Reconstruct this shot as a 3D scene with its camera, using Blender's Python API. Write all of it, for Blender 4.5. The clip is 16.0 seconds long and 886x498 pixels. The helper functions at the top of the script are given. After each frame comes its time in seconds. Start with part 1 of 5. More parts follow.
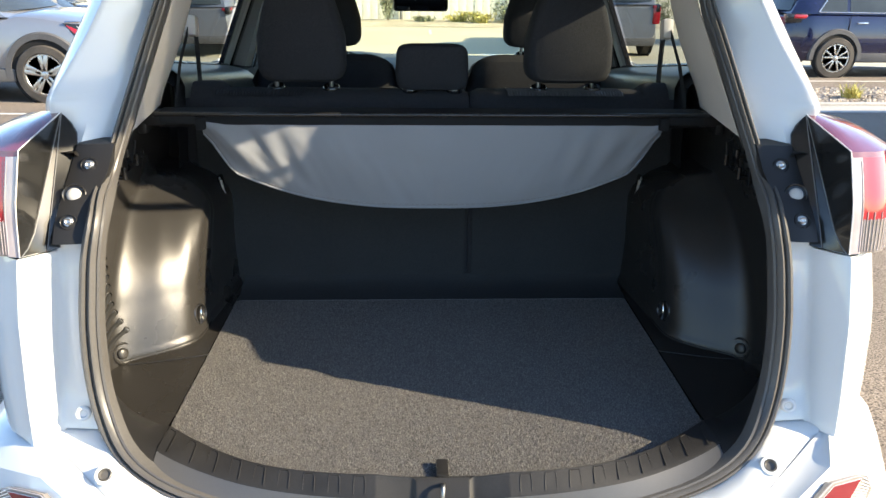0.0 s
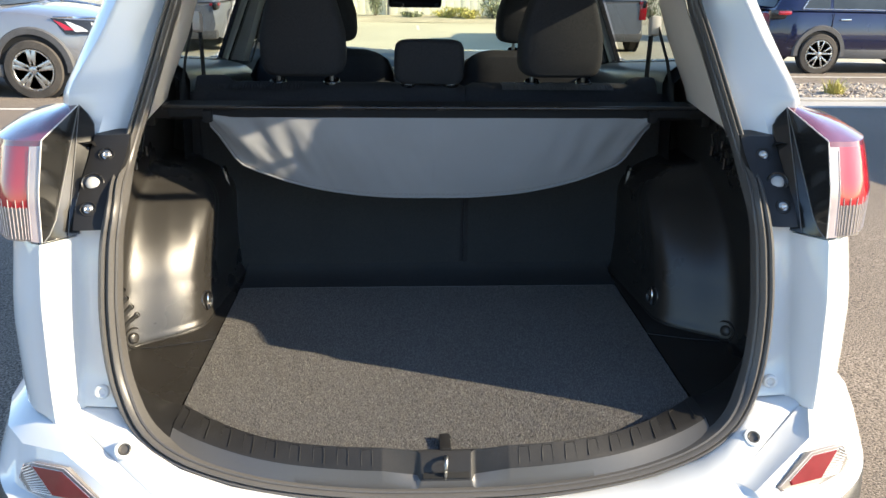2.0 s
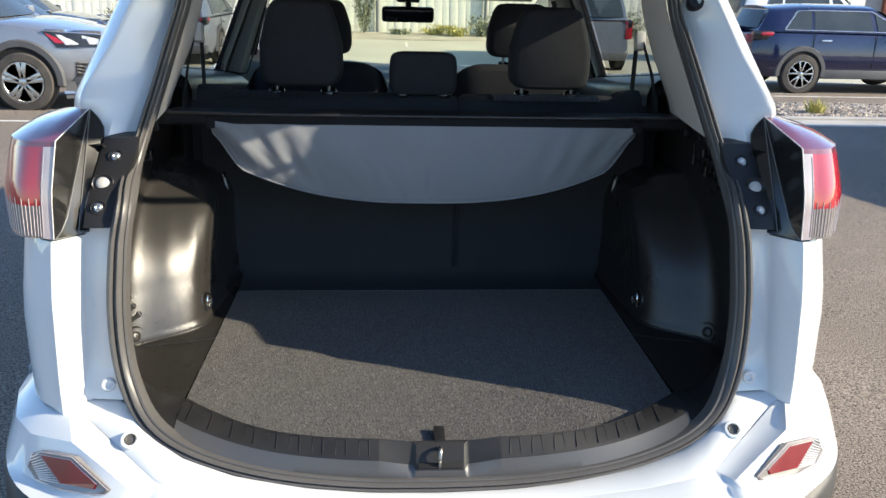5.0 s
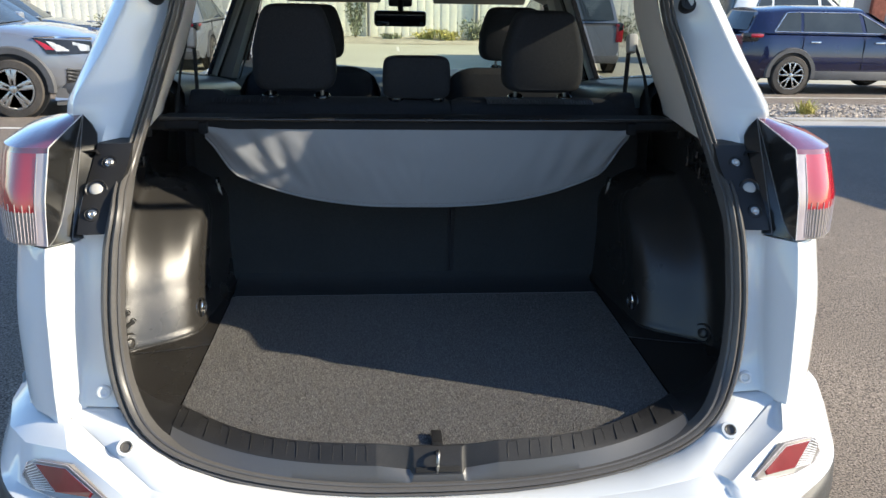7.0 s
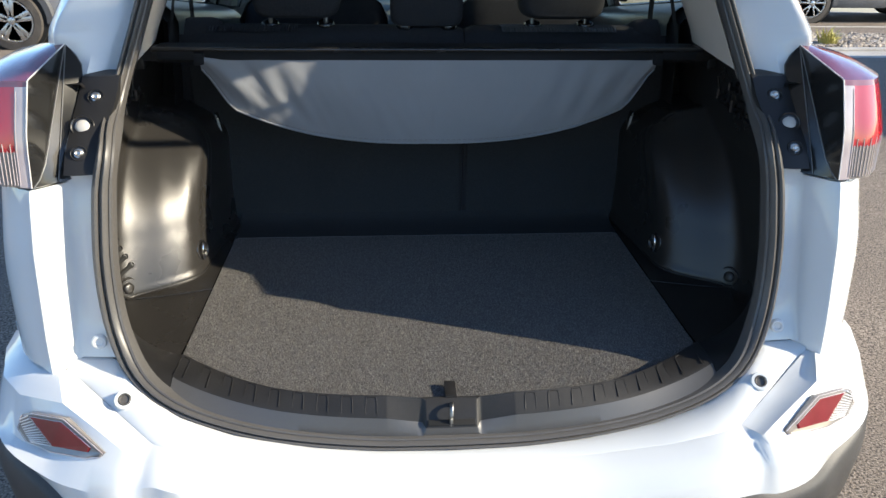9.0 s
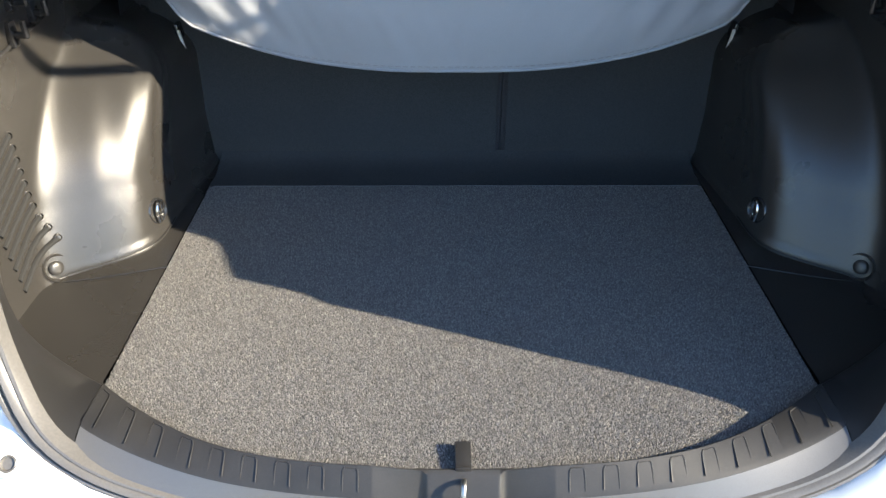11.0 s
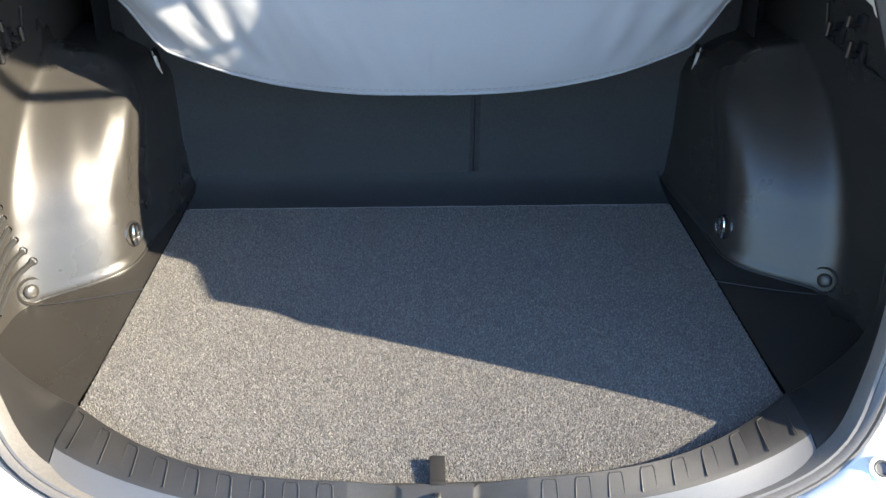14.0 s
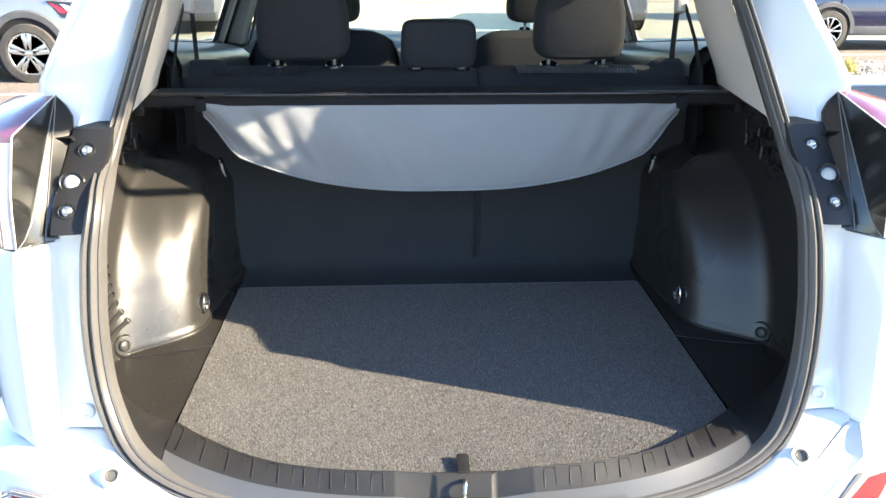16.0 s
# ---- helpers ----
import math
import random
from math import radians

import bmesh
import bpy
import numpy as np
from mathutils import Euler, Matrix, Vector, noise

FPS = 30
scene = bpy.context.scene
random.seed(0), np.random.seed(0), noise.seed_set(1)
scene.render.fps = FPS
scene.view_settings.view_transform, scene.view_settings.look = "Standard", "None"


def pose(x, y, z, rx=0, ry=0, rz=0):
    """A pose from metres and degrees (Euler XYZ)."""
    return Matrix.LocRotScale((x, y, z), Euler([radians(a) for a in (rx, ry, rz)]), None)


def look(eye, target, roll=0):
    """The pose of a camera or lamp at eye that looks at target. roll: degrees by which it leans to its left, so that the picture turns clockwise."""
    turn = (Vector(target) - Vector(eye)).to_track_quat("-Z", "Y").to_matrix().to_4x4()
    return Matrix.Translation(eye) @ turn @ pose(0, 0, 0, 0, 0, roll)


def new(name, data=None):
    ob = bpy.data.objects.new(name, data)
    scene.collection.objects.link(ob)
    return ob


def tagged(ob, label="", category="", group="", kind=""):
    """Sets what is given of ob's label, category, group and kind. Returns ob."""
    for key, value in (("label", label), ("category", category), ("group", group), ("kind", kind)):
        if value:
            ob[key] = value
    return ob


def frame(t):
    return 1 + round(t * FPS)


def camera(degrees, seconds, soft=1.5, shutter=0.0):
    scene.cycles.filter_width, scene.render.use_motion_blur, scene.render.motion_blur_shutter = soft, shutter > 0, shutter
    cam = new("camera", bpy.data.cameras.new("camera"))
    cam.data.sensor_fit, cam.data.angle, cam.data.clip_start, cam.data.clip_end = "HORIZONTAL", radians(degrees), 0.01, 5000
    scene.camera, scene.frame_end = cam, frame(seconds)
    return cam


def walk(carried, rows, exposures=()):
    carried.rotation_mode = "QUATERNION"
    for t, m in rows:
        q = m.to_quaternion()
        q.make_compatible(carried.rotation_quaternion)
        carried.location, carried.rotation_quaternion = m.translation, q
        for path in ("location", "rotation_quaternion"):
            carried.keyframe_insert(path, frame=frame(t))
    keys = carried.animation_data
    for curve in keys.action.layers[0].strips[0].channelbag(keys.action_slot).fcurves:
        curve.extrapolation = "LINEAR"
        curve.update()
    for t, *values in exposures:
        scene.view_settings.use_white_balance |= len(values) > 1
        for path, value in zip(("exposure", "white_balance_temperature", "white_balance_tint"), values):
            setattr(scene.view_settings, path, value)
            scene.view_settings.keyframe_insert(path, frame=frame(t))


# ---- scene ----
cam = camera(60.3, 16.0)
PATH = [
    (0, (-0.049, -1.187, 1.546), (0.025, 0.685, 0.848), 0.6),
    (0.5, (-0.048, -1.183, 1.55), (0.027, 0.691, 0.854), 0.6),
    (1, (-0.043, -1.174, 1.548), (0.038, 0.696, 0.842), 0.6),
    (1.5, (-0.051, -1.204, 1.557), (0.044, 0.663, 0.847), 0.7),
    (2, (-0.08, -1.264, 1.553), (0.027, 0.604, 0.845), 0.8),
    (2.5, (-0.091, -1.308, 1.556), (0.028, 0.563, 0.858), 1.1),
    (3, (-0.093, -1.335, 1.55), (0.032, 0.539, 0.865), 1.2),
    (3.5, (-0.095, -1.344, 1.547), (0.033, 0.533, 0.87), 1.3),
    (4, (-0.099, -1.34, 1.545), (0.033, 0.54, 0.873), 1.4),
    (6.5, (-0.103, -1.339, 1.545), (0.054, 0.542, 0.884), 1.2),
    (7, (-0.106, -1.338, 1.544), (0.054, 0.545, 0.887), 1.1),
    (7.5, (-0.11, -1.343, 1.548), (0.05, 0.541, 0.894), 1.0),
    (8, (-0.114, -1.337, 1.546), (0.045, 0.54, 0.874), 0.9),
    (8.5, (-0.117, -1.32, 1.542), (0.033, 0.537, 0.815), 0.9),
    (9, (-0.107, -1.236, 1.521), (0.028, 0.585, 0.705), 0.8),
    (9.2, (-0.09, -1.144, 1.501), (0.03, 0.657, 0.639), 0.6),
    (11.3, (-0.019, -0.718, 1.478), (-0.028, 0.945, 0.367), -0.2),
    (11.5, (-0.015, -0.717, 1.475), (-0.024, 0.944, 0.361), -0.3),
    (12, (-0.016, -0.725, 1.471), (-0.007, 0.929, 0.347), -0.2),
    (12.5, (-0.01, -0.724, 1.471), (0.016, 0.923, 0.337), -0.0),
    (13, (-0.011, -0.729, 1.469), (0.029, 0.923, 0.343), 0.2),
    (13.5, (-0.013, -0.731, 1.472), (0.031, 0.938, 0.371), 0.2),
    (14, (-0.013, -0.751, 1.483), (0.034, 0.953, 0.438), 0.1),
    (14.5, (-0.011, -0.789, 1.509), (0.046, 0.962, 0.545), 0.1),
    (15, (-0.041, -0.921, 1.531), (0.031, 0.879, 0.661), 0.0),
    (15.5, (-0.08, -1.067, 1.53), (0.008, 0.766, 0.733), 0.2),
    (16, (-0.096, -1.121, 1.539), (0.003, 0.729, 0.786), 0.3),
]
EXPOSURES = [(0, 1.72, 6450, 10), (1.0, 1.62, 6520, 10), (2.0, 1.54, 6400, 10), (3.0, 1.28, 6150, 10), (4.0, 1.20, 6000, 10), (8.0, 1.08, 5900, 10), (9.2, 1.15, 5950, 10), (11.3, 2.6, 6000, 10),
             (12.5, 2.8, 6000, 10), (14.0, 2.8, 6050, 10), (15.0, 2.95, 6150, 10), (15.5, 2.8, 6250, 10), (16.0, 2.58, 6300, 10)]
walk(cam, [(t, look(eye, target, roll)) for t, eye, target, roll in PATH], EXPOSURES)

# ---- light ----
SUN_WAY = Vector((-1.0, 0.274, -0.51)).normalized()
world = bpy.data.worlds.new("sky")
scene.world = world
world.use_nodes = True
sky = world.node_tree.nodes.new("ShaderNodeTexSky")
sky.sky_type, sky.sun_disc = "NISHITA", False
sky.sun_elevation = math.asin(-SUN_WAY.z)
sky.sun_rotation = math.atan2(-SUN_WAY.x, -SUN_WAY.y)
sky.altitude, sky.air_density, sky.dust_density, sky.ozone_density = 300, 1.0, 0.4, 2.5
background = world.node_tree.nodes["Background"]
background.inputs["Strength"].default_value = 0.14
world.node_tree.links.new(sky.outputs[0], background.inputs[0])
sun = new("sun", bpy.data.lights.new("sun", "SUN"))
sun.data.energy, sun.data.angle, sun.data.color = 5.0, radians(0.55), (1.0, 0.84, 0.59)
sun.matrix_world = look((0, 0, 30), Vector((0, 0, 30)) + SUN_WAY)


# ---- materials ----
def material(name, colour, rough=0.5, metal=0.0, coat=0.0, grain=0.0, scale=200.0, bump=0.0, stain=0.0, stain_scale=6.0, transmission=0.0, ior=1.45, spec=0.5, detail=2.0, distance=0.002):
    """A surface with grain (fine value noise), stains (broad value noise) and relief, in metres."""
    m = bpy.data.materials.new(name)
    m.use_nodes = True
    tree = m.node_tree
    p = tree.nodes["Principled BSDF"]
    p.inputs["Base Color"].default_value = (*colour, 1)
    p.inputs["Roughness"].default_value = rough
    p.inputs["Metallic"].default_value = metal
    p.inputs["Coat Weight"].default_value = coat
    p.inputs["Coat Roughness"].default_value = 0.04
    p.inputs["Transmission Weight"].default_value = transmission
    p.inputs["IOR"].default_value = ior
    p.inputs["Specular IOR Level"].default_value = spec
    if not (grain or bump or stain):
        return m
    place = tree.nodes.new("ShaderNodeTexCoord")
    fine = tree.nodes.new("ShaderNodeTexNoise")
    fine.inputs["Scale"].default_value, fine.inputs["Detail"].default_value = scale, detail
    broad = tree.nodes.new("ShaderNodeTexNoise")
    broad.inputs["Scale"].default_value, broad.inputs["Detail"].default_value = stain_scale, 5.0
    tree.links.new(place.outputs["Object"], fine.inputs["Vector"])
    tree.links.new(place.outputs["Object"], broad.inputs["Vector"])
    last = None
    for source, amount in ((fine, grain), (broad, stain)):
        if not amount:
            continue
        ramp = tree.nodes.new("ShaderNodeMapRange")
        ramp.inputs["From Min"].default_value, ramp.inputs["From Max"].default_value = 0.3, 0.7
        ramp.inputs["To Min"].default_value, ramp.inputs["To Max"].default_value = 1 - amount, 1 + amount
        tree.links.new(source.outputs["Fac"], ramp.inputs["Value"])
        mix = tree.nodes.new("ShaderNodeVectorMath")
        mix.operation = "SCALE"
        if last is None:
            mix.inputs[0].default_value = colour
        else:
            tree.links.new(last, mix.inputs[0])
        tree.links.new(ramp.outputs[0], mix.inputs["Scale"])
        last = mix.outputs[0]
    if last is not None:
        tree.links.new(last, p.inputs["Base Color"])
    if stain:
        ramp = tree.nodes.new("ShaderNodeMapRange")
        ramp.inputs["From Min"].default_value, ramp.inputs["From Max"].default_value = 0.3, 0.7
        ramp.inputs["To Min"].default_value, ramp.inputs["To Max"].default_value = max(rough - 0.03, 0.02), min(rough + 0.03, 1)
        tree.links.new(broad.outputs["Fac"], ramp.inputs["Value"])
        tree.links.new(ramp.outputs[0], p.inputs["Roughness"])
    if bump:
        relief = tree.nodes.new("ShaderNodeBump")
        relief.inputs["Strength"].default_value, relief.inputs["Distance"].default_value = bump, distance
        tree.links.new(fine.outputs["Fac"], relief.inputs["Height"])
        tree.links.new(relief.outputs[0], p.inputs["Normal"])
    return m


PAINT = material("pearl white paint", (0.58, 0.595, 0.60), 0.60, coat=1.0, spec=0.3, stain=0.02, stain_scale=3)
PLASTIC = material("grained black plastic", (0.022, 0.0205, 0.019), 0.29, spec=0.55, grain=0.20, scale=650, bump=0.42, stain=0.04, distance=0.0008)
TRIM = material("smooth black plastic", (0.015, 0.0145, 0.0145), 0.42, spec=0.38, grain=0.08, scale=600, bump=0.12, stain=0.1, distance=0.0006)
GLOSS = material("gloss black plastic", (0.014, 0.014, 0.015), 0.26, coat=0.25, stain=0.05)
RUBBER = material("black rubber", (0.075, 0.071, 0.067), 0.40, grain=0.1, scale=300, stain=0.12, bump=0.1, distance=0.0006)
BEIGE = material("grey beige trim", (0.66, 0.60, 0.54), 0.62, grain=0.05, scale=700, bump=0.15, stain=0.04, distance=0.0005)
# Lighter and bluer than the door card: sky light on its top is painted in.
DOORTOP = material("door plastic with sky sheen", (0.060, 0.074, 0.078), 0.34, grain=0.06, scale=700, bump=0.1)
PILLARGREY = material("grey pillar plastic", (0.36, 0.36, 0.35), 0.6, grain=0.05, scale=600, bump=0.1)
HEADLINER = material("grey beige headliner", (0.45, 0.43, 0.40), 0.95, grain=0.06, scale=500, bump=0.2)
CARPET = material("charcoal cargo carpet", (0.060, 0.059, 0.058), 0.95, grain=0.5, scale=560, bump=0.9, stain=0.08, stain_scale=9, detail=1, distance=0.0025, spec=0.05)


def pile_material():
    """Yarn tufts, each of its own tone."""
    m = material("charcoal yarn", (0.1, 0.1, 0.1), 0.95, spec=0.05)
    tree = m.node_tree
    lot = tree.nodes.new("ShaderNodeNewGeometry")
    ramp = tree.nodes.new("ShaderNodeValToRGB")
    ramp.color_ramp.elements[0].color = (0.088, 0.084, 0.080, 1)
    ramp.color_ramp.elements[1].color = (0.210, 0.200, 0.188, 1)
    middle = ramp.color_ramp.elements.new(0.6)
    middle.color = (0.130, 0.126, 0.122, 1)
    tree.links.new(lot.outputs["Random Per Island"], ramp.inputs["Fac"])
    tree.links.new(ramp.outputs["Color"], tree.nodes["Principled BSDF"].inputs["Base Color"])
    return m


PILE = pile_material()
FELT = material("black felt", (0.031, 0.033, 0.035), 0.95, grain=0.25, scale=500, bump=0.4, stain=0.08, distance=0.001, spec=0.2)
CLOTH = material("black woven seat cloth", (0.029, 0.029, 0.032), 0.9, grain=0.3, scale=420, bump=0.5, stain=0.06, distance=0.001, spec=0.25)
VINYL = material("grey vinyl cloth", (0.200, 0.207, 0.221), 0.62, grain=0.05, scale=900, bump=0.25, stain=0.04, distance=0.0006)
CHROME = material("bright steel", (0.75, 0.74, 0.72), 0.18, metal=1.0, stain=0.04)
ZINC = material("zinc plated steel", (0.62, 0.61, 0.58), 0.34, metal=1.0, grain=0.08, scale=200)
RED = material("red lens plastic", (0.34, 0.010, 0.018), 0.12, coat=1.0, stain=0.05, stain_scale=14)
PALE = material("clear lens plastic", (0.62, 0.60, 0.58), 0.10, coat=1.0, stain=0.10, stain_scale=20)
HAZE = material("hazy clear lens plastic", (0.20, 0.185, 0.17), 0.12, coat=1.0, stain=0.12, stain_scale=25)
LAMPLENS = material("pale faceted lamp plastic", (0.42, 0.43, 0.44), 0.16, coat=1.0, stain=0.45, stain_scale=9)
REFLEX = material("red prism plastic", (0.15, 0.008, 0.014), 0.20, coat=0.6, stain=0.12, stain_scale=30)
BLADE = material("clear pinkish lens plastic", (0.42, 0.365, 0.37), 0.10, coat=1.0, stain=0.12, stain_scale=16)
CHEEK = material("dark lamp housing plastic", (0.014, 0.014, 0.014), 0.22, coat=0.3, stain=0.1, stain_scale=12)
PLUG = material("pale grey plug plastic", (0.42, 0.41, 0.39), 0.4, stain=0.1, stain_scale=40)
SATIN = material("satin black plastic", (0.044, 0.044, 0.046), 0.50, spec=1.0, grain=0.15, scale=900, bump=0.15, stain=0.08, distance=0.0006)
SILL = material("stippled black sill plastic", (0.017, 0.0165, 0.0165), 0.50, spec=0.36, grain=0.25, scale=1100, bump=0.35, stain=0.15, stain_scale=14, distance=0.0006)
DULLSTEEL = material("dull steel", (0.30, 0.30, 0.29), 0.36, metal=1.0, stain=0.1, stain_scale=30)
GREYRIB = material("grey moulded ridge", (0.14, 0.14, 0.14), 0.4)
SMOKE = material("smoke lens plastic", (0.20, 0.18, 0.165), 0.10, coat=1.0, stain=0.15, stain_scale=20)
PLUM = material("violet red lens plastic", (0.15, 0.028, 0.045), 0.14, coat=1.0, stain=0.1)


def pane_material(name, tint, gloss):
    """A thin pane: tinted see-through with a little mirror gloss."""
    m = bpy.data.materials.new(name)
    m.use_nodes = True
    tree = m.node_tree
    tree.nodes.remove(tree.nodes["Principled BSDF"])
    clear = tree.nodes.new("ShaderNodeBsdfTransparent")
    clear.inputs["Color"].default_value = (*tint, 1)
    shine = tree.nodes.new("ShaderNodeBsdfGlossy")
    shine.inputs["Roughness"].default_value = 0.01
    mix = tree.nodes.new("ShaderNodeMixShader")
    mix.inputs["Fac"].default_value = gloss
    tree.links.new(clear.outputs[0], mix.inputs[1])
    tree.links.new(shine.outputs[0], mix.inputs[2])
    tree.links.new(mix.outputs[0], tree.nodes["Material Output"].inputs["Surface"])
    return m


CLEAR = pane_material("window glass", (0.90, 0.95, 0.80), 0.04)
GATEGLASS = pane_material("dark rear glass", (0.08, 0.085, 0.085), 0.05)
PRIVACY = pane_material("privacy glass", (0.45, 0.48, 0.47), 0.05)
TINT = material("tinted window glass", (0.040, 0.048, 0.050), 0.05, spec=0.6, stain=0.3, stain_scale=1.2)
TYRE = material("tyre rubber", (0.060, 0.053, 0.046), 0.8, grain=0.2, scale=60, stain=0.2, bump=0.2)
ALLOY = material("machined alloy", (0.44, 0.44, 0.44), 0.28, metal=0.9, stain=0.06)
SILVER = material("silver paint", (0.24, 0.25, 0.275), 0.34, metal=0.5, coat=1.0, stain=0.03)
BLUE = material("dark blue paint", (0.006, 0.009, 0.042), 0.25, metal=0.2, coat=1.0, stain=0.04)
DARKCAR = material("dark grey paint", (0.03, 0.034, 0.04), 0.25, metal=0.3, coat=1.0, stain=0.04)
WHITECAR = material("white paint", (0.72, 0.72, 0.70), 0.3, coat=1.0, stain=0.03)
LOWCLAD = material("dark bumper cladding", (0.038, 0.037, 0.037), 0.55, grain=0.25, scale=500, stain=0.2, stain_scale=14, bump=0.3, distance=0.0008)
CLADDING = material("grey cladding", (0.075, 0.075, 0.078), 0.6, grain=0.15, scale=120, stain=0.1, bump=0.1)
# Near-black: the shade of wells and slots is put into this colour.
DARK = material("near-black", (0.008, 0.008, 0.008), 0.9, stain=0.1)
ASPHALT = material("worn asphalt", (0.185, 0.154, 0.124), 0.92, grain=0.85, scale=130, bump=1.0, stain=0.12, stain_scale=0.6, detail=3, distance=0.006, spec=0.3)
CONCRETE = material("concrete", (0.36, 0.345, 0.32), 0.9, grain=0.12, scale=60, bump=0.3, stain=0.1, stain_scale=1.5)
LINE = material("worn white road paint", (0.6, 0.58, 0.53), 0.8, grain=0.2, scale=40, stain=0.2, stain_scale=3)
PEBBLE = material("grey pebbles", (0.34, 0.29, 0.235), 0.8, grain=0.5, scale=9, stain=0.3, stain_scale=3)
# Pale paving; windscreen haze and tint are mixed into its colour as well.
PALEROAD = material("pale worn paving with haze", (0.42, 0.40, 0.31), 0.9, grain=0.12, scale=30, stain=0.08, stain_scale=0.5, bump=0.3)
EARTH = material("dry earth", (0.36, 0.325, 0.25), 0.95, grain=0.3, scale=20, stain=0.2, bump=0.5, stain_scale=1)
LEAF = material("grey green leaves", (0.17, 0.19, 0.115), 0.7, stain=0.35, stain_scale=2)
STRAW = material("yellow green stalks", (0.44, 0.40, 0.12), 0.7, stain=0.3, stain_scale=4)
BARK = material("bark", (0.14, 0.11, 0.08), 0.9, grain=0.3, scale=30, bump=0.5)
FENCE = material("pale weathered boards", (0.74, 0.72, 0.62), 0.85, grain=0.08, scale=12, stain=0.14, stain_scale=0.9, bump=0.2)
STEELPOST = material("grey post", (0.22, 0.22, 0.22), 0.6, metal=0.3, stain=0.1)
BRICK = material("red brick wall", (0.32, 0.11, 0.07), 0.85, grain=0.2, scale=6, stain=0.1)
# Dashboard plastic with the blue of the sky's light put into its colour.
DASHTOP = material("dashboard plastic with sky tint", (0.045, 0.052, 0.060), 0.5, grain=0.1, scale=500, bump=0.2, stain=0.1)
DASH = material("dark dashboard plastic", (0.014, 0.015, 0.017), 0.85, spec=0.2, grain=0.1, scale=500, bump=0.2, stain=0.1)


# ---- mesh helpers ----
def mesh_of(name, bm, mat, smooth=True, mats=()):
    bmesh.ops.recalc_face_normals(bm, faces=bm.faces)
    me = bpy.data.meshes.new(name)
    bm.to_mesh(me)
    bm.free()
    me.materials.append(mat)
    for m in mats:
        me.materials.append(m)
    if smooth:
        me.polygons.foreach_set("use_smooth", [True] * len(me.polygons))
        me.set_sharp_from_angle(angle=radians(38))
    return me


def thing(name, label, category, at=(0, 0, 0), group="", kind=""):
    ob = new(name)
    ob.location = at
    ob.empty_display_size = 0.1
    return tagged(ob, label, category, group, kind)


def part(name, bm, mat, parent, label="", smooth=True, mats=()):
    """One mesh under a thing or part; the mesh is given in the world's place."""
    ob = new(name, mesh_of(name, bm, mat, smooth, mats))
    ob.parent = parent
    top = parent.location.copy() if parent.parent is None else Vector((0, 0, 0))
    ob.matrix_parent_inverse = Matrix.Translation(-top)
    return tagged(ob, label)


def solo(name, bm, mat, label, category="", kind="", group="", smooth=True, mats=()):
    return tagged(new(name, mesh_of(name, bm, mat, smooth, mats)), label, category, group, kind)


def grid(bm, rows, closed=False, index=0):
    """Quads through rows of points."""
    vs = [[bm.verts.new(p) for p in row] for row in rows]
    n = len(vs[0])
    for a, b in zip(vs, vs[1:]):
        for i in range(n if closed else n - 1):
            k = (i + 1) % n
            try:
                bm.faces.new((a[i], a[k], b[k], b[i])).material_index = index
            except ValueError:
                pass
    return vs


def cap(bm, ring):
    try:
        bm.faces.new(ring)
    except ValueError:
        pass


def thicken(bm, depth):
    bmesh.ops.recalc_face_normals(bm, faces=bm.faces)
    bmesh.ops.solidify(bm, geom=bm.faces[:], thickness=depth)
    return bm


def box(bm, centre, size, bevel=0.0, turn=None, segments=2):
    """A box with rounded edges."""
    made = bmesh.ops.create_cube(bm, size=1)["verts"]
    m = Matrix.Translation(centre) @ (turn.to_4x4() if turn is not None else Matrix.Identity(4)) @ Matrix.Diagonal((*size, 1))
    bmesh.ops.transform(bm, matrix=m, verts=made)
    if bevel:
        edges = list({e for v in made for e in v.link_edges})
        bmesh.ops.bevel(bm, geom=edges, offset=bevel, segments=segments, profile=0.6, affect="EDGES", clamp_overlap=True)
    return bm


def rod(bm, a, b, r, r2=None, seg=12):
    a, b = Vector(a), Vector(b)
    way = b - a
    made = bmesh.ops.create_cone(bm, cap_ends=True, segments=seg, radius1=r, radius2=r if r2 is None else r2, depth=way.length)["verts"]
    m = Matrix.Translation((a + b) / 2) @ way.to_track_quat("Z", "Y").to_matrix().to_4x4()
    bmesh.ops.transform(bm, matrix=m, verts=made)
    return bm


def lathe(bm, centre, axis, profile, seg=24):
    """Turns (radius, height) pairs round an axis."""
    q = Vector(axis).to_track_quat("Z", "Y").to_matrix()
    rows = []
    for r, h in profile:
        rows.append([Vector(centre) + q @ Vector((r * math.cos(a), r * math.sin(a), h)) for a in (2 * math.pi * i / seg for i in range(seg))])
    vs = grid(bm, rows, True)
    cap(bm, vs[0])
    cap(bm, vs[-1])
    return bm


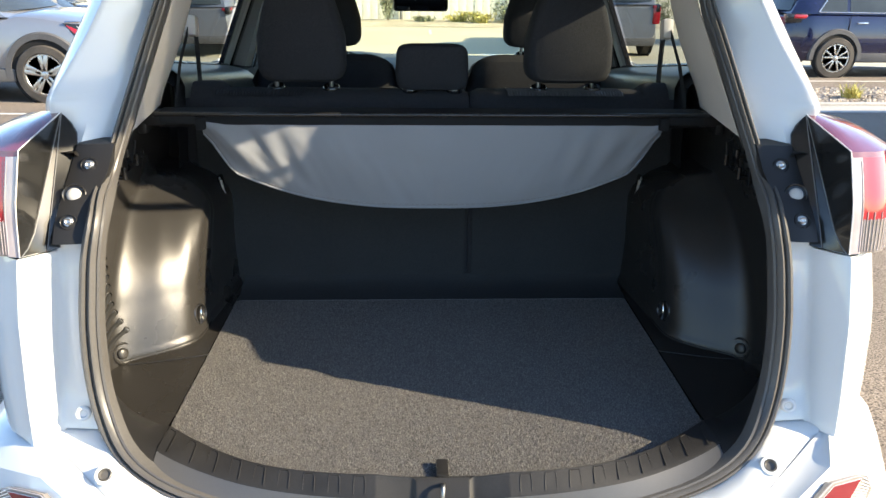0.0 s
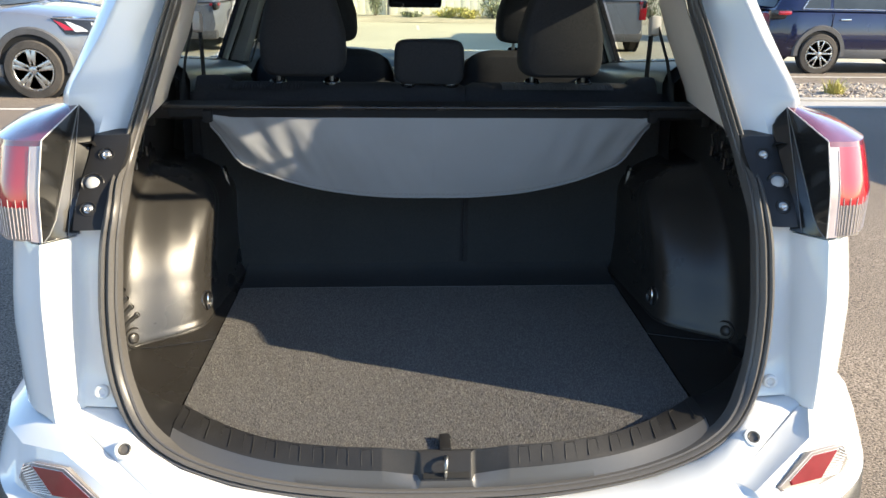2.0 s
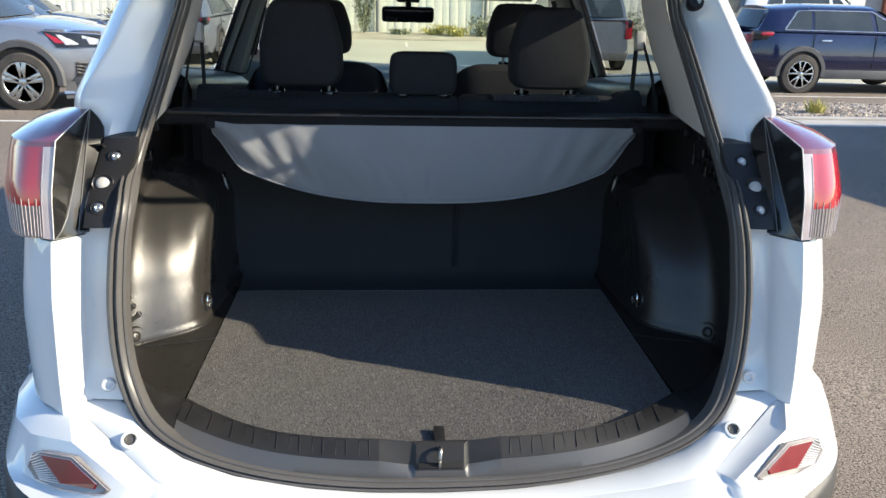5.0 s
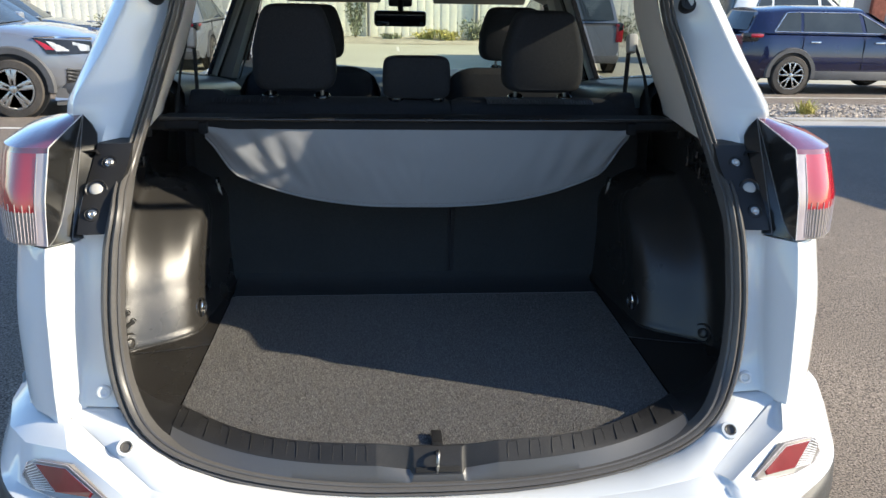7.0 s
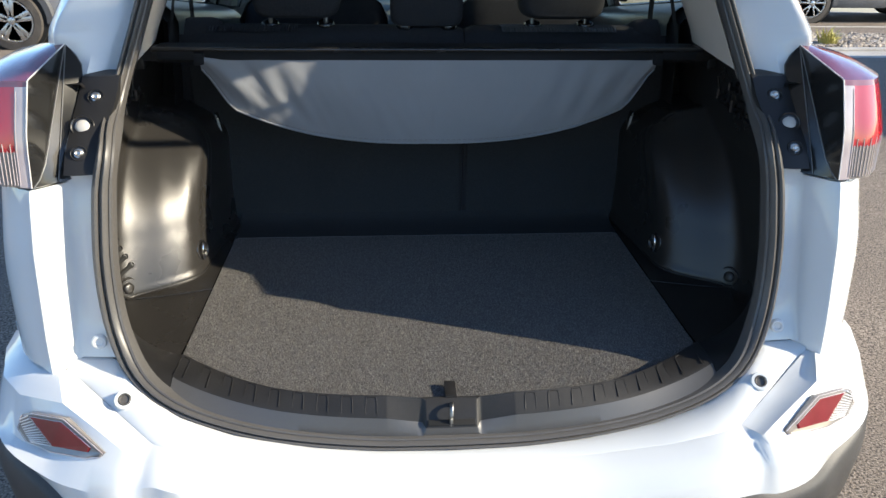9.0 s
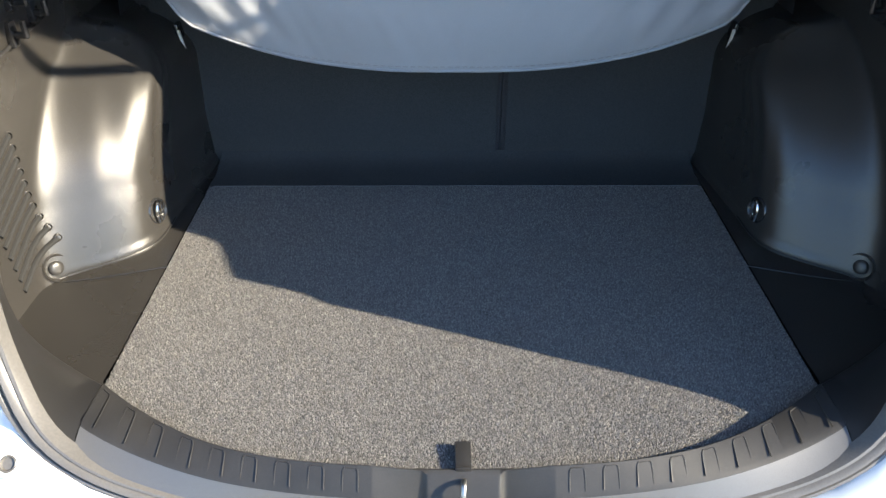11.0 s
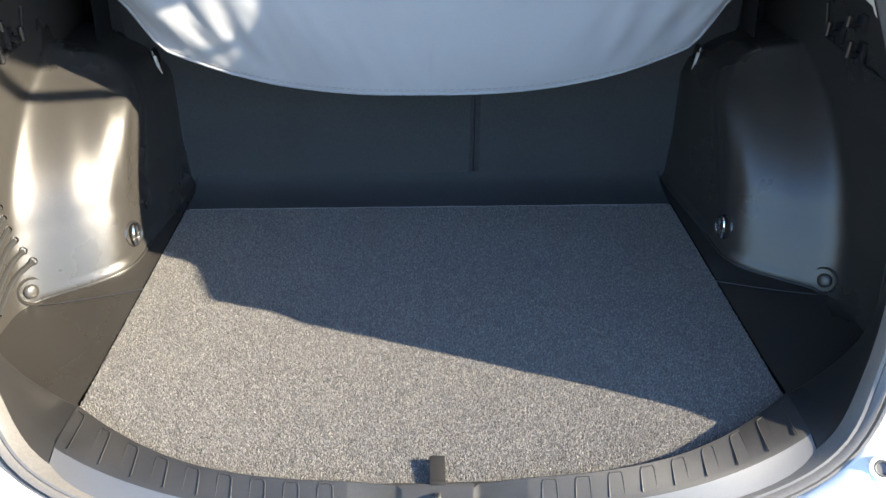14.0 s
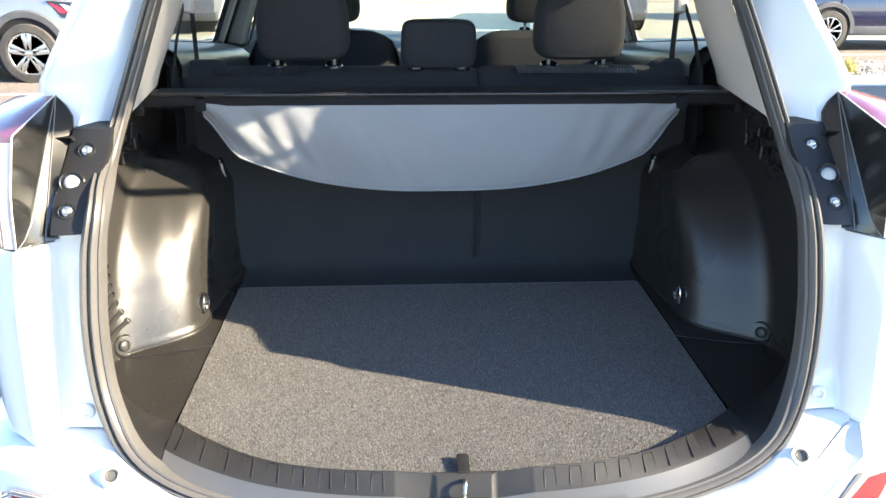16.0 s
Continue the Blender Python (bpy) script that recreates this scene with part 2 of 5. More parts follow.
def curve_points(points, n):
    """n points along a smooth curve (Catmull-Rom) through the points, evenly by length."""
    pts = [Vector(p) for p in points]
    pts = [2 * pts[0] - pts[1], *pts, 2 * pts[-1] - pts[-2]]
    dense = []
    for i in range(1, len(pts) - 2):
        a, b, c, d = pts[i - 1:i + 3]
        for k in range(16):
            t = k / 16
            dense.append(0.5 * (2 * b + (c - a) * t + (2 * a - 5 * b + 4 * c - d) * t * t + (3 * b - a - 3 * c + d) * t ** 3))
    dense.append(pts[-2])
    run = [0.0]
    for a, b in zip(dense, dense[1:]):
        run.append(run[-1] + (b - a).length)
    out, j = [], 0
    for i in range(n):
        want = run[-1] * i / (n - 1)
        while j < len(run) - 2 and run[j + 1] < want:
            j += 1
        f = (want - run[j]) / max(run[j + 1] - run[j], 1e-9)
        out.append(dense[j].lerp(dense[j + 1], min(max(f, 0), 1)))
    return out


def curve_points2(points, n):
    """The same in a plane of two coordinates."""
    return [(p.x, p.y) for p in curve_points([(a, b, 0) for a, b in points], n)]


def tube(bm, path, r, seg=8, closed=False):
    """One tube along a path."""
    rows = []
    n = len(path)
    for i, p in enumerate(path):
        a, b = path[max(i - 1, 0)], path[min(i + 1, n - 1)]
        if closed:
            a, b = path[i - 1], path[(i + 1) % n]
        q = (Vector(b) - Vector(a)).to_track_quat("Z", "Y").to_matrix()
        rows.append([Vector(p) + q @ Vector((r * math.cos(k), r * math.sin(k), 0)) for k in (2 * math.pi * j / seg for j in range(seg))])
    if closed:
        rows.append(rows[0])
    vs = grid(bm, rows, True)
    if not closed:
        cap(bm, vs[0]), cap(bm, vs[-1])
    return bm


def step(a, b, v):
    t = min(max((v - a) / (b - a), 0), 1)
    return t * t * (3 - 2 * t)


def lerp(v, xs, ys):
    return float(np.interp(v, xs, ys))


def ground_z(y):
    """The lot falls gently away in front of the car and lies level further on."""
    return -0.44 * step(0.5, 17.5, y) if y > 0 else 0.0


# ---- ground ----
def strip(x0, x1, y0, y1, lift, nx=2, ny=24):
    bm = bmesh.new()
    rows = []
    for j in range(ny + 1):
        y = y0 + (y1 - y0) * j / ny
        rows.append([(x0 + (x1 - x0) * i / nx, y, ground_z(y) + lift) for i in range(nx + 1)])
    grid(bm, rows)
    return bm


ground_bm = bmesh.new()
ground_rows = []
for gy in (-600, -60, -10, -3, 0, 0.5, 1, 2, 3, 4, 5, 6, 7, 8, 9, 10, 11, 12, 13, 14, 15, 16, 17, 18, 20, 30, 60, 200, 900):
    ground_rows.append([(gx, gy, ground_z(gy)) for gx in (-900, -60, -20, -8, -3, 0, 3, 8, 20, 60, 900)])
grid(ground_bm, ground_rows)
solo("ground", ground_bm, ASPHALT, "sunlit tan-grey asphalt of a car park", "ground", "structure")

# ---- the white car whose tailgate stands open ----
# The rim of the tailgate opening, from the middle of the sill up its right side to the roof.
RIM = [(0, -.089, .602), (.14, -.087, .604), (.27, -.080, .614), (.38, -.068, .630), (.482, -.050, .657), (.554, -.026, .688), (.603, .004, .728), (.632, .032, .783),
       (.644, .050, .850), (.646, .065, .930), (.642, .080, 1.000), (.636, .094, 1.060), (.624, .112, 1.117), (.630, .205, 1.172), (.611, .250, 1.245), (.585, .290, 1.332),
       (.566, .350, 1.417), (.554, .396, 1.475), (.540, .404, 1.530), (.523, .416, 1.572), (.485, .450, 1.615), (.390, .480, 1.640), (.200, .500, 1.652), (0, .505, 1.655)]
HALF = curve_points(RIM, 90)
RIM_Z = [p.z for p in HALF]
LOOP = [Vector((-p.x, p.y, p.z)) for p in HALF[::-1]][:-1] + HALF  # roof, left side, sill, right side, roof


def rim_at(z):
    return lerp(z, RIM_Z, [p.x for p in HALF]), lerp(z, RIM_Z, [p.y for p in HALF])


def rim_sweep(bm, profile, points=LOOP):
    """Sweeps (inward, forward) pairs along the rim."""
    rows = []
    n = len(points)
    for i, p in enumerate(points):
        a, b = points[max(i - 1, 0)], points[min(i + 1, n - 1)]
        along = (b - a).normalized()
        forward = Vector((0, 1, 0))
        forward = (forward - along * along.dot(forward)).normalized()
        inward = forward.cross(along).normalized()
        if inward.dot(Vector((0, 0.3, 1.05)) - p) < 0:
            inward = -inward
        slim = 1 - .36 * step(1.0, 1.25, p.z) - .34 * step(.76, .64, p.z)  # the strip is slimmer up the pillars
        rows.append([p + inward * u * slim + forward * v for u, v in profile])
    grid(bm, rows)
    return bm


suv = thing("white_car", "pearl white compact SUV with its tailgate raised and load bay empty", "car", (0, 2.2, 0))

seal_bm = bmesh.new()
rim_sweep(seal_bm, [(-.002, .012), (-.003, -.003), (.001, -.010), (.006, -.013), (.010, -.011), (.012, -.006), (.014, -.009), (.019, -.012), (.024, -.009), (.027, -.003), (.029, -.004), (.033, -.002), (.035, .004), (.036, .018)])
part("weatherstrip", seal_bm, RUBBER, suv, "black rubber tailgate weatherstrip")

# Quarter panels: the jamb beside the rim, the rear corner and the flank.
FLANK = 4.55


def belt_rise(y):
    """The belt line climbs towards the rear."""
    return .13 * min(max(1.82 - y, 0), .96)



def quarter_section(z):
    sx, sy = rim_at(z)
    if z < 1.32:
        edge_x = lerp(z, [.72, .80, .95, 1.05, 1.17, 1.32], [.726, .728, .731, .732, .726, .706])
        edge_y = lerp(z, [.72, .80, .95, 1.05, 1.17, 1.32], [-.008, .002, .030, .062, .115, .250])
        out = lerp(z, [.72, .90, 1.05, 1.17, 1.32], [.852, .866, .856, .828, .765])
    else:
        edge_x = lerp(z, [1.32, 1.41, 1.52, 1.60, 1.66], [.706, .656, .610, .575, .50])
        edge_y = lerp(z, [1.32, 1.41, 1.52, 1.60, 1.66], [.250, .300, .360, .41, .47])
        out = lerp(z, [1.32, 1.41, 1.52, 1.60, 1.66], [.765, .735, .690, .64, .56])
    wide = out - edge_x
    floor_y = sy + lerp(z, [.72, .8, 1.1, 1.3, 1.45, 1.66], [.022, .022, .020, .032, .030, .012])
    gap = edge_x - sx
    back = .085 * step(1.0605, 1.0645, z) * step(1.312, 1.225, z)  # set back behind the lamp
    high = step(1.05, 1.10, z)  # one smooth slope above the lamp
    free = step(1.20, 1.34, z)  # clear of the lamp bracket
    fold_x = lerp(z, [.74, 1.07], [.703, .689]) - sx
    low = [(gap * .30, floor_y + .003), (fold_x - .012, floor_y + .007), (fold_x - .003, floor_y + .005), (fold_x + .003, floor_y - .001 + back * .5), (gap - .003, edge_y + .006 + back)]
    slope = [(gap * .25, floor_y - (floor_y - edge_y) * (.10 + .13 * free)), (gap * .50, floor_y - (floor_y - edge_y) * (.36 + .14 * free)), (gap * .74, floor_y - (floor_y - edge_y) * (.68 + .07 * free)), (gap * .93, floor_y - (floor_y - edge_y) * .93), (gap * .98, edge_y + .002)]
    crease = edge_x + .006
    mid = [(sx + a * (1 - high) + c * high, b * (1 - high) + (d + back * max(0, (c / gap - .5) * 2)) * high) for (a, b), (c, d) in zip(low, slope)]
    return [(sx - .004, sy + .004), (sx + gap * .06, floor_y), *mid,
            (crease - .002, edge_y + back), (crease, edge_y + .0005 + back), (crease + .0015, edge_y + .0025 + back), (edge_x + wide * .22, edge_y + .014 + back), (edge_x + wide * .45, edge_y + .036 + back), (edge_x + wide * .66 - back * .15, edge_y + .070 + back), (edge_x + wide * .83 - back * .25, edge_y + .118 + back), (edge_x + wide * .94 - back * .3, edge_y + .190 + back), (out - back * .2, min(edge_y + .4, .72)), (out + .01 * step(1.25, 1.15, z), lerp(z, [1.18, 1.215, 1.33, 1.42, 1.50], [edge_y + .85, .91, .86, .80, .765]))]


for side in (1, -1):
    bm = bmesh.new()
    rows = []
    for z in sorted([*np.linspace(.739, 1.655, 48), 1.0603, 1.0647, 1.293, 1.302, 1.313]):
        rows.append([(side * x, y, z) for x, y in quarter_section(z)])
    # The corner reaches down to the step in the bumper.
    rows.insert(0, [(x, y, z - .0105 * step(.690, .704, abs(x)) * step(.756, .740, abs(x))) for x, y, z in rows[0]])
    grid(bm, rows)
    quarter = part("quarter_panel", bm, PAINT, suv)
    # A pressed plug and the round strut mount on the jamb.
    bm = bmesh.new()
    x, y, z = side * .654, .030, .774
    lathe(bm, (x, y + .006, z), (side * -.25, -1, .15), [(.014, 0), (.014, .005), (.011, .008), (.008, .008), (.006, .0045), (.001, .0045)], 18)
    part("jamb_plug", bm, PAINT, quarter)
    bm = bmesh.new()
    lathe(bm, (side * .578, .395, 1.512), (side * -.25, -1, .35), [(.020, -.02), (.020, .006), (.016, .012), (.011, .012), (.009, .004), (.001, .004)], 20)
    part("strut_mount", bm, TRIM, quarter, "black tailgate strut mount")
    # Flank, forward to the front wing, with the door windows left open above the belt.
    bm = bmesh.new()
    rows = []
    for i in range(15):
        y = lerp(i, [0, 14], [.85, FLANK - .25])
        nose = step(3.6, 4.5, y)
        rows.append([(side * (x - .10 * nose), y, z) for x, z in ((.80, .24), (.875, .34), (.895, .60), (.89, .75), (.878, .95), (.862, 1.10), (.845, 1.18 + belt_rise(y) - .10 * step(2.7, 4.4, y)), (.79, 1.185 + belt_rise(y) - .10 * step(2.7, 4.4, y)))])
    grid(bm, rows)
    part("flank", bm, PAINT, suv)
    bm = bmesh.new()
    rows = []
    for i in range(6):
        y = .20 + .66 * i / 5
        rows.append([(side * x, y, z) for x, z in ((.80, .24), (.875, .34), (.893, .60), (.885, .73))])
    grid(bm, rows)
    part("lower_flank", bm, PAINT, suv)

# Bumper: a ledge below the rim, a raised shoulder with a folded facet at each corner, and the rear face.
LEDGE = [((0, -.088, .598), (0, -.128, .598)), ((.14, -.087, .601), (.145, -.130, .601)), ((.25, -.081, .609), (.262, -.132, .608)), ((.40, -.066, .630), (.400, -.138, .630)), ((.50, -.045, .660), (.475, -.136, .646)), ((.555, -.020, .690), (.512, -.128, .652)),
         ((.588, -.004, .712), (.534, -.119, .655)), ((.612, .020, .731), (.573, -.0895, .669)), ((.645, .045, .737), (.619, -.055, .686)), ((.680, .058, .737), (.662, -.0225, .702)), ((.706, .046, .737), (.694, .0015, .7135)), ((.718, .022, .734), (.712, .015, .728))]
# The step up to the shoulder: its foot and its edge.
FACET = ((.712, .015, .728), (.534, -.119, .655)), ((.728, .012, .733), (.692, -.072, .712), (.626, -.112, .684), (.561, -.1525, .655))
SHOULDER = [((.728, .014, .733), (.692, -.072, .712)), ((.762, .035, .736), (.785, -.030, .705)), ((.800, .085, .737), (.842, .035, .703)), ((.832, .19, .738), (.883, .14, .703)), ((.848, .34, .738), (.906, .30, .703)), ((.858, .62, .738), (.915, .62, .703))]
# Rear face of the corner: top, below the reflector, belly, lower edge.
CORNER = [((.534, -.119, .655), (.542, -.150, .644), (.552, -.184, .608), (.556, -.192, .550)), ((.561, -.1525, .655), (.574, -.168, .640), (.592, -.188, .602), (.602, -.186, .546)), ((.626, -.112, .684), (.645, -.139, .642), (.664, -.168, .606), (.666, -.164, .556)),
          ((.692, -.072, .712), (.705, -.107, .632), (.721, -.140, .612), (.716, -.130, .580)), ((.785, -.030, .705), (.790, -.061, .632), (.802, -.081, .624), (.797, -.066, .606)), ((.842, .035, .703), (.856, .012, .640), (.860, .006, .626), (.852, .012, .612)),
          ((.883, .14, .703), (.897, .125, .645), (.900, .122, .630), (.892, .126, .615)), ((.906, .30, .703), (.918, .295, .648), (.921, .295, .632), (.912, .295, .615)), ((.915, .62, .703), (.924, .62, .650), (.928, .62, .62), (.918, .62, .59))]


def flip(p, side):
    return Vector((side * p[0], p[1], p[2]))


bumper_bm = bmesh.new()
rows = []
for side, cols in ((-1, LEDGE[:0:-1]), (1, LEDGE)):
    for a, b in cols:
        a, b = flip(a, side), flip(b, side)
        crown = .010 * min(1, (b - a).length / .09)
        rows.append([a + Vector((0, .006, -.03)), a, *[a.lerp(b, f) + Vector((0, 0, crown * g)) for f, g in ((.12, .4), (.3, .8), (.6, 1.0), (.85, .55), (.95, .22))], b, b + (b - a).normalized() * (.02 if abs(b.x) > .60 else .0005) - Vector((0, 0, .008 if abs(b.x) > .60 else .0005))])
grid(bumper_bm, rows)
rear = []
for side, main, corner in ((-1, LEDGE[5:0:-1], CORNER[::-1]), (1, LEDGE[:6], CORNER)):
    drop = [[flip(b, side), flip((b[0] + .004, b[1] - .032, b[2] - .008), side), flip((b[0] + .008, b[1] - .060, b[2] - .036), side), flip((b[0] + .010, b[1] - .068, lerp(b[0], [0, .4, .55], [.535, .542, .550])), side)] for a, b in main]
    bend = [[flip(p, side) for p in col] for col in corner]
    rear += bend + drop if side < 0 else drop + bend
fine = []
ends = [rear[0], *rear, rear[-1]]
for a, b, c, d in zip(ends, ends[1:], ends[2:], ends[3:]):
    for t in (0, .25, .5, .75):
        bent = [.5 * (2 * q + (r - p) * t + (2 * p - 5 * q + 4 * r - u) * t * t + (3 * q - p - 3 * r + u) * t ** 3) for p, q, r, u in zip(a, b, c, d)]
        fine.append([b[0].lerp(c[0], t), *bent[1:]])
grid(bumper_bm, fine + [rear[-1]])
for side in (1, -1):
    foot, edge = [[flip(p, side) for p in line] for line in FACET]
    crest = [curve_points(edge[:2], 4)[:-1], [edge[1].lerp(edge[3], f).lerp(edge[1].lerp(edge[2], min(f * 2, 1)).lerp(edge[3], max(f * 2 - 1, 0)), .7) for f in np.linspace(0, 1, 9)]]
    crest = crest[0] + crest[1]
    n = len(crest) - 1
    grid(bumper_bm, [[foot[0].lerp(foot[1], max(0, i / n - .08) / .92).lerp(c, g) - Vector((0, 0, .003 * math.sin(g * math.pi))) for g in (0, .12, .3, .5, .7, .88, 1)] for i, c in enumerate(crest)])
    grid(bumper_bm, [[flip(a, side).lerp(flip(b, side), g) + Vector((0, 0, .004 * math.sin(g * math.pi))) for g in (0, .3, .7, 1)] for a, b in SHOULDER])
bumper = part("bumper", bumper_bm, PAINT, suv)
bm = bmesh.new()
rows = []
for col in fine + [rear[-1]]:
    p = col[-1]
    away = Vector((p.x * 1.1 if abs(p.x) > .5 else p.x * .1, -.4 if abs(p.x) < .8 else -.2, 0)).normalized()
    rows.append([p + Vector((0, .004, .006)), p + away * .010 + Vector((0, 0, -.002)), p + away * .017 + Vector((0, 0, -.012)), p + away * .022 + Vector((0, 0, -.06)), p + away * .012 + Vector((0, 0, -.15)), p - away * .05 + Vector((0, 0, -.24))])
grid(bm, rows)
part("bumper_cladding", bm, LOWCLAD, suv, "dark grey textured lower bumper cladding")

for side in (1, -1):
    # Rubber stop in its boss.
    n = Vector((side * -.15, -.62, .77)).normalized()
    p = Vector((side * .592, -.055, .7050))
    bm = bmesh.new()
    lathe(bm, p - n * .016, n, [(.0200, -.012), (.0182, .013), (.0168, .0158), (.0118, .0160), (.0112, .009)], 24)
    boss = part("stop_boss", bm, PAINT, bumper)
    bm = bmesh.new()
    lathe(bm, p - n * .010, n, [(.0114, 0), (.0114, .0085), (.0095, .0098), (.0070, .0065), (.001, .0062)], 20)
    part("stop_rubber", bm, RUBBER, boss, "dark rubber tailgate stop")

# Rear reflectors: a red prism panel inside a clear rim with a ribbed outer end.
REFLECTOR = [(.778, -.058, .654), (.768, -.053, .678), (.748, -.059, .686), (.679, -.090, .694), (.602, -.138, .654), (.607, -.139, .647), (.632, -.133, .641), (.704, -.104, .634), (.759, -.075, .638)]
RED_PANEL = [(.751, -.060, .680), (.683, -.090, .688), (.626, -.126, .659), (.631, -.128, .650), (.703, -.100, .644)]
FACING = Vector((.40, -.80, .35)).normalized()


def lens_patch(corners, side, lift):
    """A shallow lens over a corner of the bumper."""
    bm = bmesh.new()
    out = flip(FACING, side)
    pts = [flip(p, side) for p in corners]
    mid = sum(pts, Vector()) / len(pts)
    rings = [[bm.verts.new(p - out * .016) for p in pts], [bm.verts.new(p + out * lift) for p in pts], [bm.verts.new((p + out * (lift + .002)).lerp(mid + out * (lift + .002), .05)) for p in pts]]
    m = len(pts)
    for a, b in zip(rings, rings[1:]):
        for i in range(m):
            bm.faces.new((a[i], a[(i + 1) % m], b[(i + 1) % m], b[i]))
    bm.faces.new(rings[-1])
    return bm


for side in (1, -1):
    reflector = part("reflector", lens_patch(REFLECTOR, side, .0085), HAZE, bumper, "clear ribbed reflector with a red panel", smooth=False)
    part("red_panel", lens_patch(RED_PANEL, side, .0108), REFLEX, reflector, "red reflector panel", smooth=False)
    out = FACING * .0115
    bm = bmesh.new()
    for k in range(12):
        f = k / 11
        a = Vector(RED_PANEL[0]).lerp(Vector(RED_PANEL[4]), f) + Vector((.004, .002, 0)) + out
        b = Vector((.772, -.057, .672)).lerp(Vector((.748, -.080, .640)), f) + Vector((0, 0, -.004 * math.sin(f * 3.1))) + out
        rod(bm, flip(a, side), flip(b, side), .0011, seg=5)
    part("lens_rib", bm, PALE, reflector, "pale prism ribs")
    for path in ([RED_PANEL[0], RED_PANEL[1], RED_PANEL[2]], [RED_PANEL[0], RED_PANEL[4]], [*REFLECTOR[2:], *REFLECTOR[:2]]):
        bm = bmesh.new()
        tube(bm, [flip(Vector(a) + out, side) for a in path], .0008, 6)
        part("lens_ridge", bm, BLADE, reflector, "clear lens ridge")
    bm = bmesh.new()
    tube(bm, [flip(Vector(a) + FACING * .0072, side) for a in (*REFLECTOR, REFLECTOR[0])], .0022, 6)
    part("lens_surround", bm, SMOKE, reflector, "grey edge of the reflector")

# Tail lamps: a dark folded cheek towards the opening, a lens round the corner and a sloping crown.
LENS = [(1.066, [(.728, .064), (.752, .066), (.797, .078), (.840, .140), (.860, .250)]), (1.15, [(.725, .074), (.750, .077), (.801, .091), (.849, .158), (.870, .285)]), (1.248, [(.711, .092), (.738, .097), (.788, .118), (.834, .190), (.854, .310)])]
CROWN = [(.700, .243, 1.284), (.722, .252, 1.284), (.757, .290, 1.278), (.795, .330, 1.268), (.822, .390, 1.258)]
INNER = [(1.066, .682, .112), (1.10, .682, .126), (1.15, .681, .160), (1.19, .678, .200), (1.225, .672, .228), (1.245, .675, .238), (1.268, .687, .243), (1.284, .700, .2435)]


def rounded(v, i, t):
    """A smooth curve through the values v, between the i-th and the next."""
    p, q, r, u = v[max(i - 1, 0)], v[i], v[i + 1], v[min(i + 2, len(v) - 1)]
    return .5 * (2 * q + (r - p) * t + (2 * p - 5 * q + 4 * r - u) * t * t + (3 * q - p - 3 * r + u) * t ** 3)


def lens_point(k, z):
    """Place on the rear lens: k counts columns outward from the bright edge."""
    zs = [a for a, b in LENS]
    i = min(int(k), 3)
    xs, ys = [[rounded([q[c] for q in b], i, k - i) for a, b in LENS] for c in (0, 1)]
    return Vector((lerp(z, zs, xs), lerp(z, zs, ys), z + .006 * (k / 4) * step(1.10, 1.066, z) - .008 * (k / 4) * step(1.2, 1.248, z)))


def edge_point(z):
    """The bright edge where lens and cheek meet, and on up to the apex."""
    if z <= 1.248:
        return lens_point(0, z)
    return lens_point(0, 1.248).lerp(Vector(CROWN[0]), (z - 1.248) / (1.284 - 1.248))


def cheek_point(f, z, sink=0.0):
    p, q = edge_point(z), Vector((lerp(z, [a[0] for a in INNER], [a[1] for a in INNER]), lerp(z, [a[0] for a in INNER], [a[2] for a in INNER]), z))
    return p.lerp(q, f) + Vector((.5, .8, 0)) * sink


FOLDS = [[(1.066, .727, .066), (1.086, .713, .083), (1.284, .7005, .242)], [(1.066, .697, .098), (1.10, .6965, .117), (1.284, .6995, .243)]]


def fold_point(c, z, sink=0.0):
    rows_c = FOLDS[c]
    return Vector((lerp(z, [a[0] for a in rows_c], [a[1] for a in rows_c]) + .5 * sink, lerp(z, [a[0] for a in rows_c], [a[2] for a in rows_c]) + .8 * sink, z))


